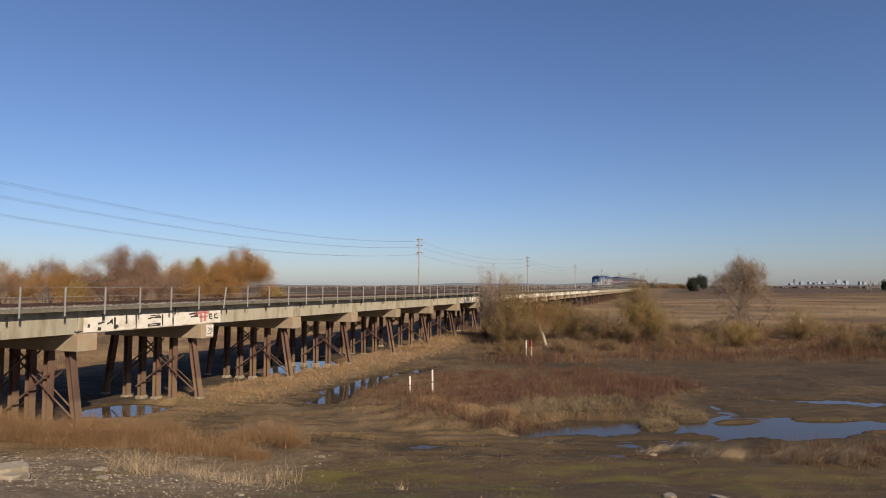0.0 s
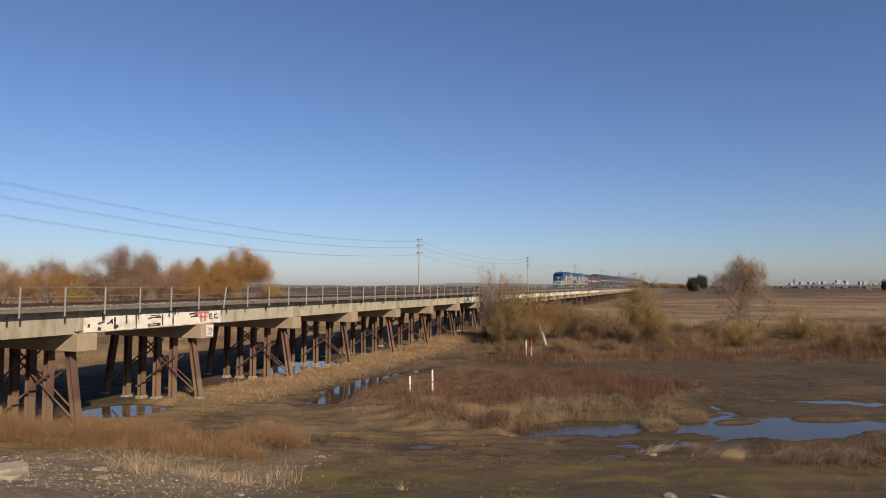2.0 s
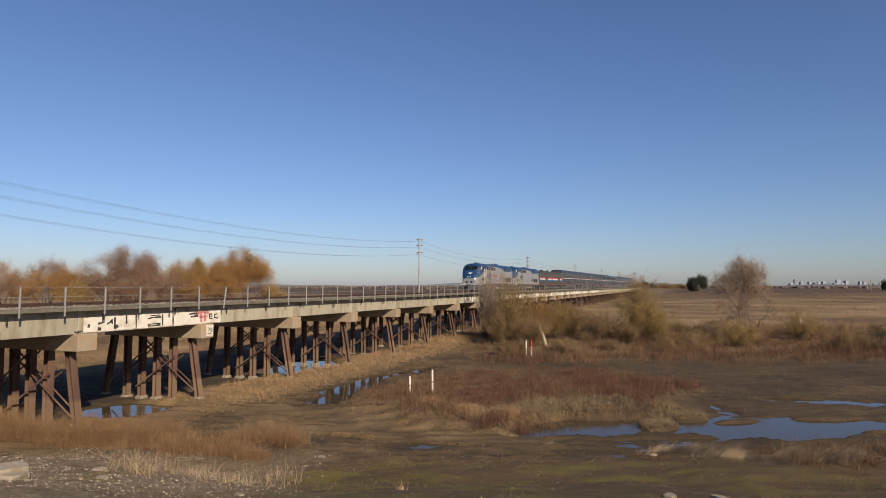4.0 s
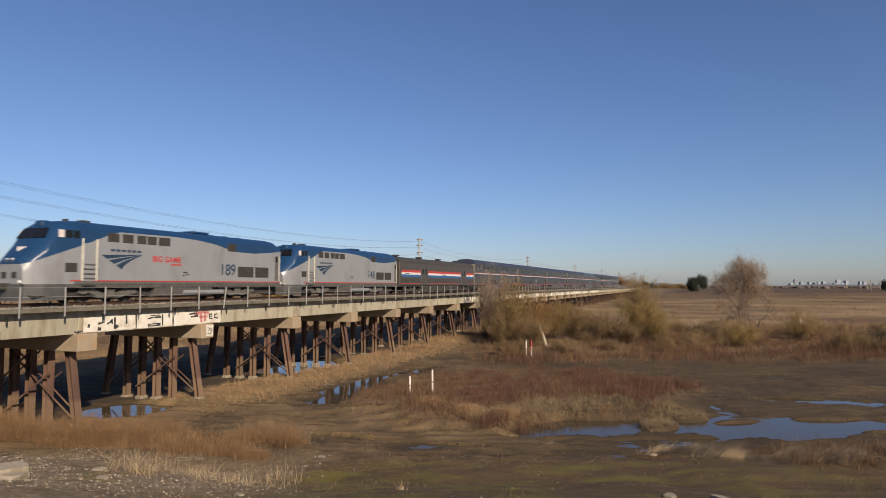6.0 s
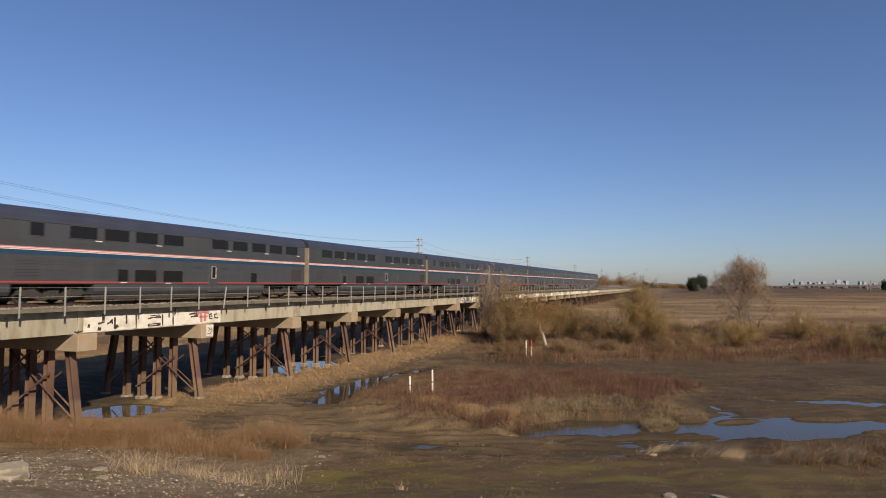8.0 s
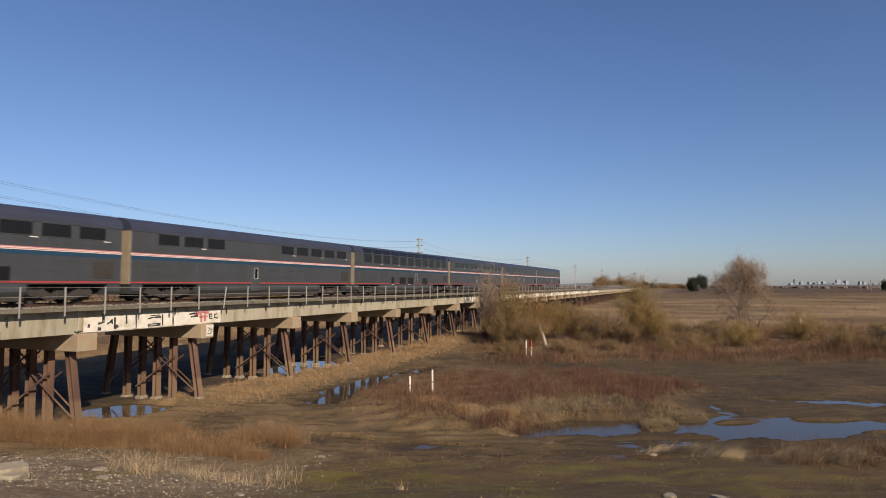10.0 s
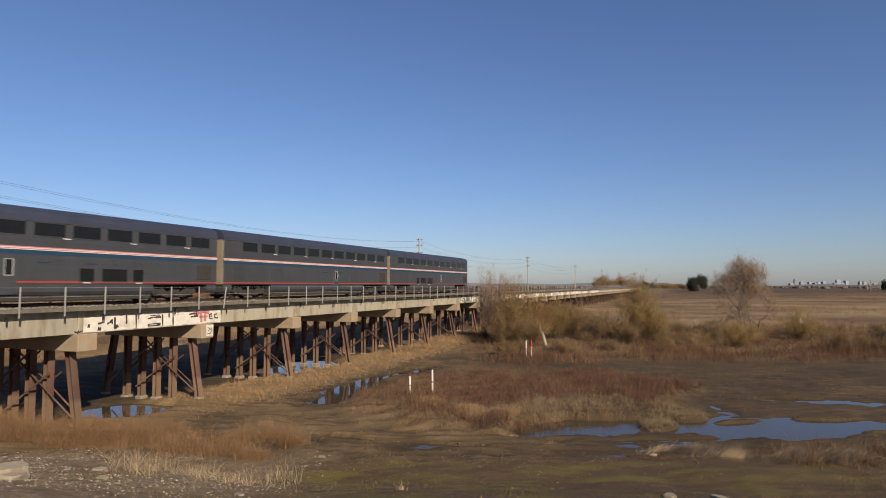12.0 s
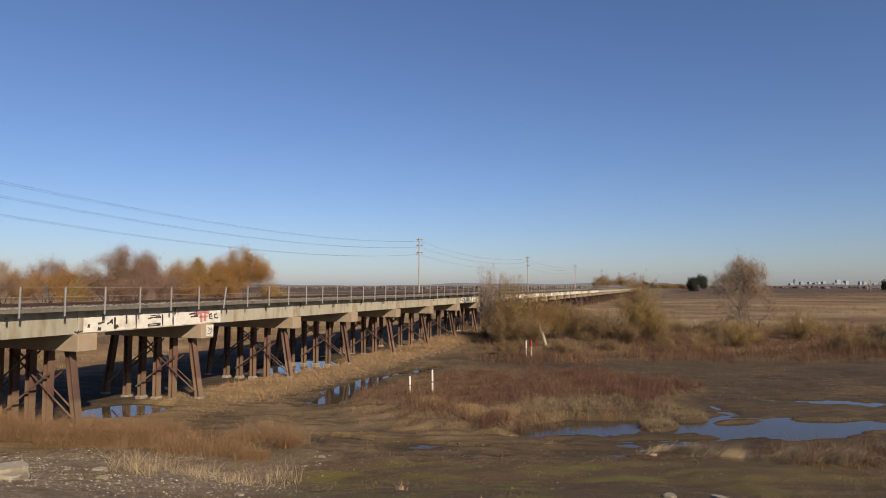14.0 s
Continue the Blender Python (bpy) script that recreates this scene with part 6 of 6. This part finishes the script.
def far_country():
    # low hills, blue haze put into their colour, and scrub at the horizon
    n = 240
    a = np.linspace(-1.2, 1.25, n)
    r = 4300
    base, top = [], []
    for i, t in enumerate(a):
        hgt = 14 + 7 * math.sin(t * 9) + 5 * math.sin(t * 23 + 1) + 3 * math.sin(t * 61)
        base.append((r * math.sin(t), r * math.cos(t), -5)), top.append((r * math.sin(t), r * math.cos(t), max(hgt, 4)))
    back = [(x * 1.04, y * 1.04, -5) for x, y, z in top]
    idx = np.arange(n - 1)
    F = np.concatenate([np.stack([idx, idx + 1, n + idx + 1, n + idx], -1), np.stack([n + idx, n + idx + 1, 2 * n + idx + 1, 2 * n + idx], -1)])
    tagged(new("backdrop", raw("backdrop", base + top + back, F, HILL)), "low hills at the horizon, painted haze blue", "hills", kind="structure")
    # scrub line
    m = 2600
    t = rng.uniform(-0.75, 0.72, m)
    rr = rng.uniform(700, 1500, m)
    c = np.stack([rr * np.tan(t), rr, np.zeros(m)], -1)
    ok = np.abs(-c[:, 0] * 0.9294 + c[:, 1] * 0.3692 - TRACK_D) > 14
    c = c[ok]
    c[:, 2] = height(c[:, 0], c[:, 1]) + 0.8
    stuff("far_scrub", pebbles(c, 1.0, 4.2, FARWOOD), "low dark scrub line far over the plain", "scrub")
    # city far off, distance haze mixed into its wall and window colours
    rs = random.Random(8)
    for i in range(24):
        bx = 2280 + i * 30 + rs.uniform(-8, 8)
        if 12 < i < 15:
            continue
        w, h = rs.uniform(14, 30), rs.uniform(14, 44) * (0.6 if i > 17 else 1.0)
        b = thing("far_tower", "pale city block far on the horizon, haze painted into its colour", "building", pose(bx, 4050, 0, 0, 0, rs.uniform(-20, 20)), group="city skyline")
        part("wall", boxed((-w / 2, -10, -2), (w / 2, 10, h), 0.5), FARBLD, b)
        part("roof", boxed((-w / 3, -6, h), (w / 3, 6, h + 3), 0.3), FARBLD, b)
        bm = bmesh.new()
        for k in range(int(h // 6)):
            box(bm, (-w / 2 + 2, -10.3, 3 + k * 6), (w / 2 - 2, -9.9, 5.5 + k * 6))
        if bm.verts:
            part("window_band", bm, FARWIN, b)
        else:
            bm.free()


def pole(x, y, z, tall, levels, arm, turn, label, r=0.13):
    p = thing("power_pole", label, "utility pole", pose(x, y, z, 0, 0, turn), group="power poles")
    part("shaft", rod(bmesh.new(), (0, 0, -0.5), (0, 0, tall), r * 1.3, r, 10), WOOD, p)
    for lv in levels:
        part("crossarm", boxed((-arm, 0.14, lv - 0.09), (arm, 0.32, lv + 0.09), 0.01), WOOD, p)
        for e in (-arm + 0.35, arm - 0.35):
            part("insulator", rod(bmesh.new(), (e, 0.23, lv - 0.42), (e, 0.23, lv - 0.09), 0.06, 0.06, 8), GALV, p)
    return p


def power_line():
    """Poles and wires in a line that runs beside the railway, behind the bridge."""
    p0, step = Vector((-5.2, 135.0)), Vector((35.6, 87.0))
    levels, arm = (17.1, 15.85, 14.25), 0.8
    turn = -math.degrees(math.atan2(step.x, step.y))
    places = [p0 + step * (i if i >= 0 else 1.03 * i) for i in range(-1, 6)]
    for q in places:
        pole(q.x, q.y, 0.3, 17.4, levels, arm, turn, "tall weathered wooden power pole with three crossarms")
    across = Vector((step.y, -step.x)).normalized()
    for lv in levels:
        for k in (-1, 1):
            bm = bmesh.new()
            for a, b in zip(places, places[1:]):
                A = Vector((*(a + across * k * (arm - 0.35)), lv - 0.12))
                B = Vector((*(b + across * k * (arm - 0.35)), lv - 0.12))
                last = A
                for j in range(1, 13):
                    t = j / 12
                    q = A.lerp(B, t) - Vector((0, 0, 1.9 * 4 * t * (1 - t)))
                    rod(bm, last, q, 0.009, sides=4)
                    last = q
            tagged(new("power_wire", mesh_from(bm, "power_wire", WIRE)), "sagging power wire strung from pole to pole", "wire", "power wires")
    for x, y in ((345, 500), (363, 530), (395, 560)):
        pole(x, y, 2.6, 9.5, (9.0,), 1.2, 10, "small distant wooden pole on the plain", 0.22)


def markers():
    for x, y, h, top, lab in ((-2.2, 41.8, 1.15, None, "white marker stake in the weeds"), (-0.7, 41.8, 1.55, None, "white marker stake in the weeds"),
                              (8.7, 65.2, 1.75, None, "white marker stake at the brush's edge"), (9.3, 65.6, 1.55, PINKPAINT, "red-topped white marker stake at the brush's edge")):
        z = float(height(np.array([x]), np.array([y]))[0])
        p = thing("marker_stake", lab, "stake", pose(x, y, z - 0.05, 1.5, -1, 20))
        part("post", boxed((-0.055, -0.03, 0), (0.055, 0.03, h), 0.006), WHITEP, p)
        part("tip", boxed((-0.06, -0.035, h if top is None else h - 0.6), (0.06, 0.035, h + 0.12), 0.004), BLACKPAINT if top is None else REDP, p, "painted tip")
        part("band", boxed((-0.06, -0.035, h * 0.45), (0.06, 0.035, h * 0.5)), BLACKPAINT, p)
    # leaning dead stump
    V, F = [], []
    path = [(0, 0, 0, 0.2), (-0.2, 0.05, 0.7, 0.19), (-0.45, 0.1, 1.4, 0.21), (-0.7, 0.1, 2.0, 0.2), (-0.72, 0.1, 2.3, 0.12), (-0.66, 0.1, 2.6, 0.04)]
    for a, b in zip(path, path[1:]):
        tube(V, F, a[:3], b[:3], a[3], b[3], 8)
    s = thing("dead_stump", "bleached leaning dead tree stump", "stump", pose(12.0, 72.5, 0.3))
    part("trunk", raw("stump", V, F, PALEROCK, True), PALEROCK, s)
    # flag on the plain
    f = thing("marker_flag", "small white and red marker flag on the plain", "flag", pose(48.5, 85, float(height(np.array([48.5]), np.array([85.0]))[0])))
    part("staff", rod(bmesh.new(), (0, 0, 0), (0, 0, 2.6), 0.03), WHITEP, f)
    part("cloth", side_plate([(0, 2.6), (0.75, 1.8), (0.6, 1.6), (0, 2.1)], -0.02, 0.02), WHITEPAINT, f)


def rocks():
    def rock(name, label, x, y, size, seed, mat, flat=0.5):
        bm = bmesh.new()
        bmesh.ops.create_icosphere(bm, subdivisions=3, radius=1)
        for v in bm.verts:
            n_ = noise.noise(v.co * 1.3 + Vector((seed, 0, 0))) * 0.35 + noise.noise(v.co * 4 + Vector((seed, 5, 0))) * 0.08
            q = v.co * (1 + n_)
            v.co = Vector((max(-0.75, min(0.75, q.x)), max(-0.6, min(0.6, q.y)), max(-0.55, min(0.55, q.z))))
        z = float(height(np.array([x]), np.array([y]))[0])
        ob = new(name, mesh_from(bm, name, mat))
        ob.matrix_basis = pose(x, y, z + size * flat * 0.2, 6, 4, seed * 40) @ Matrix.Diagonal((size, size * 0.8, size * flat, 1))
        tagged(ob, label, "rock")
    rock("concrete_chunk", "broken pale concrete slab on the gravel bank", -11.9, 17.2, 0.62, 1.3, PALEROCK, 0.7)
    rock("concrete_chunk", "broken concrete piece under the slab", -11.5, 16.9, 0.4, 2.1, PALEROCK, 0.5)
    for i, (x, y, s_) in enumerate(((-10.2, 18.9, 0.2), (-11.6, 21.3, 0.28), (-6.1, 18.9, 0.2), (-9.6, 18.6, 0.13), (-12.3, 20.6, 0.15), (-5.2, 27.0, 0.2), (7.0, 19.5, 0.3), (8.3, 18.9, 0.35), (9.2, 27.6, 0.2), (4.2, 31.6, 0.18))):
        rock("rock", "pale loose stone on the ground", x, y, s_, i * 1.7, PALEROCK)
    g = boxed((-0.28, -0.06, 0), (0.28, 0.06, 0.09), 0.02)
    w = new("white_pipe_piece", mesh_from(g, "white_pipe_piece", WHITEP))
    w.matrix_basis = pose(-17.9, 25.4, float(height(np.array([-17.9]), np.array([25.4]))[0]), 0, 0, 15)
    tagged(w, "short piece of white plastic pipe on the gravel", "debris")
    x, y = scatter(26000, -24, 6, 15, 28.5, lambda x, y: smooth(-2, -11, x + 0.25 * (y - 20) + 2.0 * wob(x, y, 0.35, 14)) * smooth(-0.6, 0.4, wob(x, y, 0.6, 31)) + 0.02)
    stuff("gravel", pebbles(on_ground(x, y, 0.005), 0.010, 0.055, GRAVELM), "loose pale gravel on the bank", "gravel")
    x, y = scatter(2600, -20, 25, 25, 32, lambda x, y: 0.4 * np.ones_like(x) * dry(x, y))
    stuff("road_gravel", pebbles(on_ground(x, y, 0.0), 0.01, 0.035, GRAVELM), "scattered small stones on the dirt road", "gravel")


cover()
trees()
far_country()
power_line()
markers()
rocks()

motions()
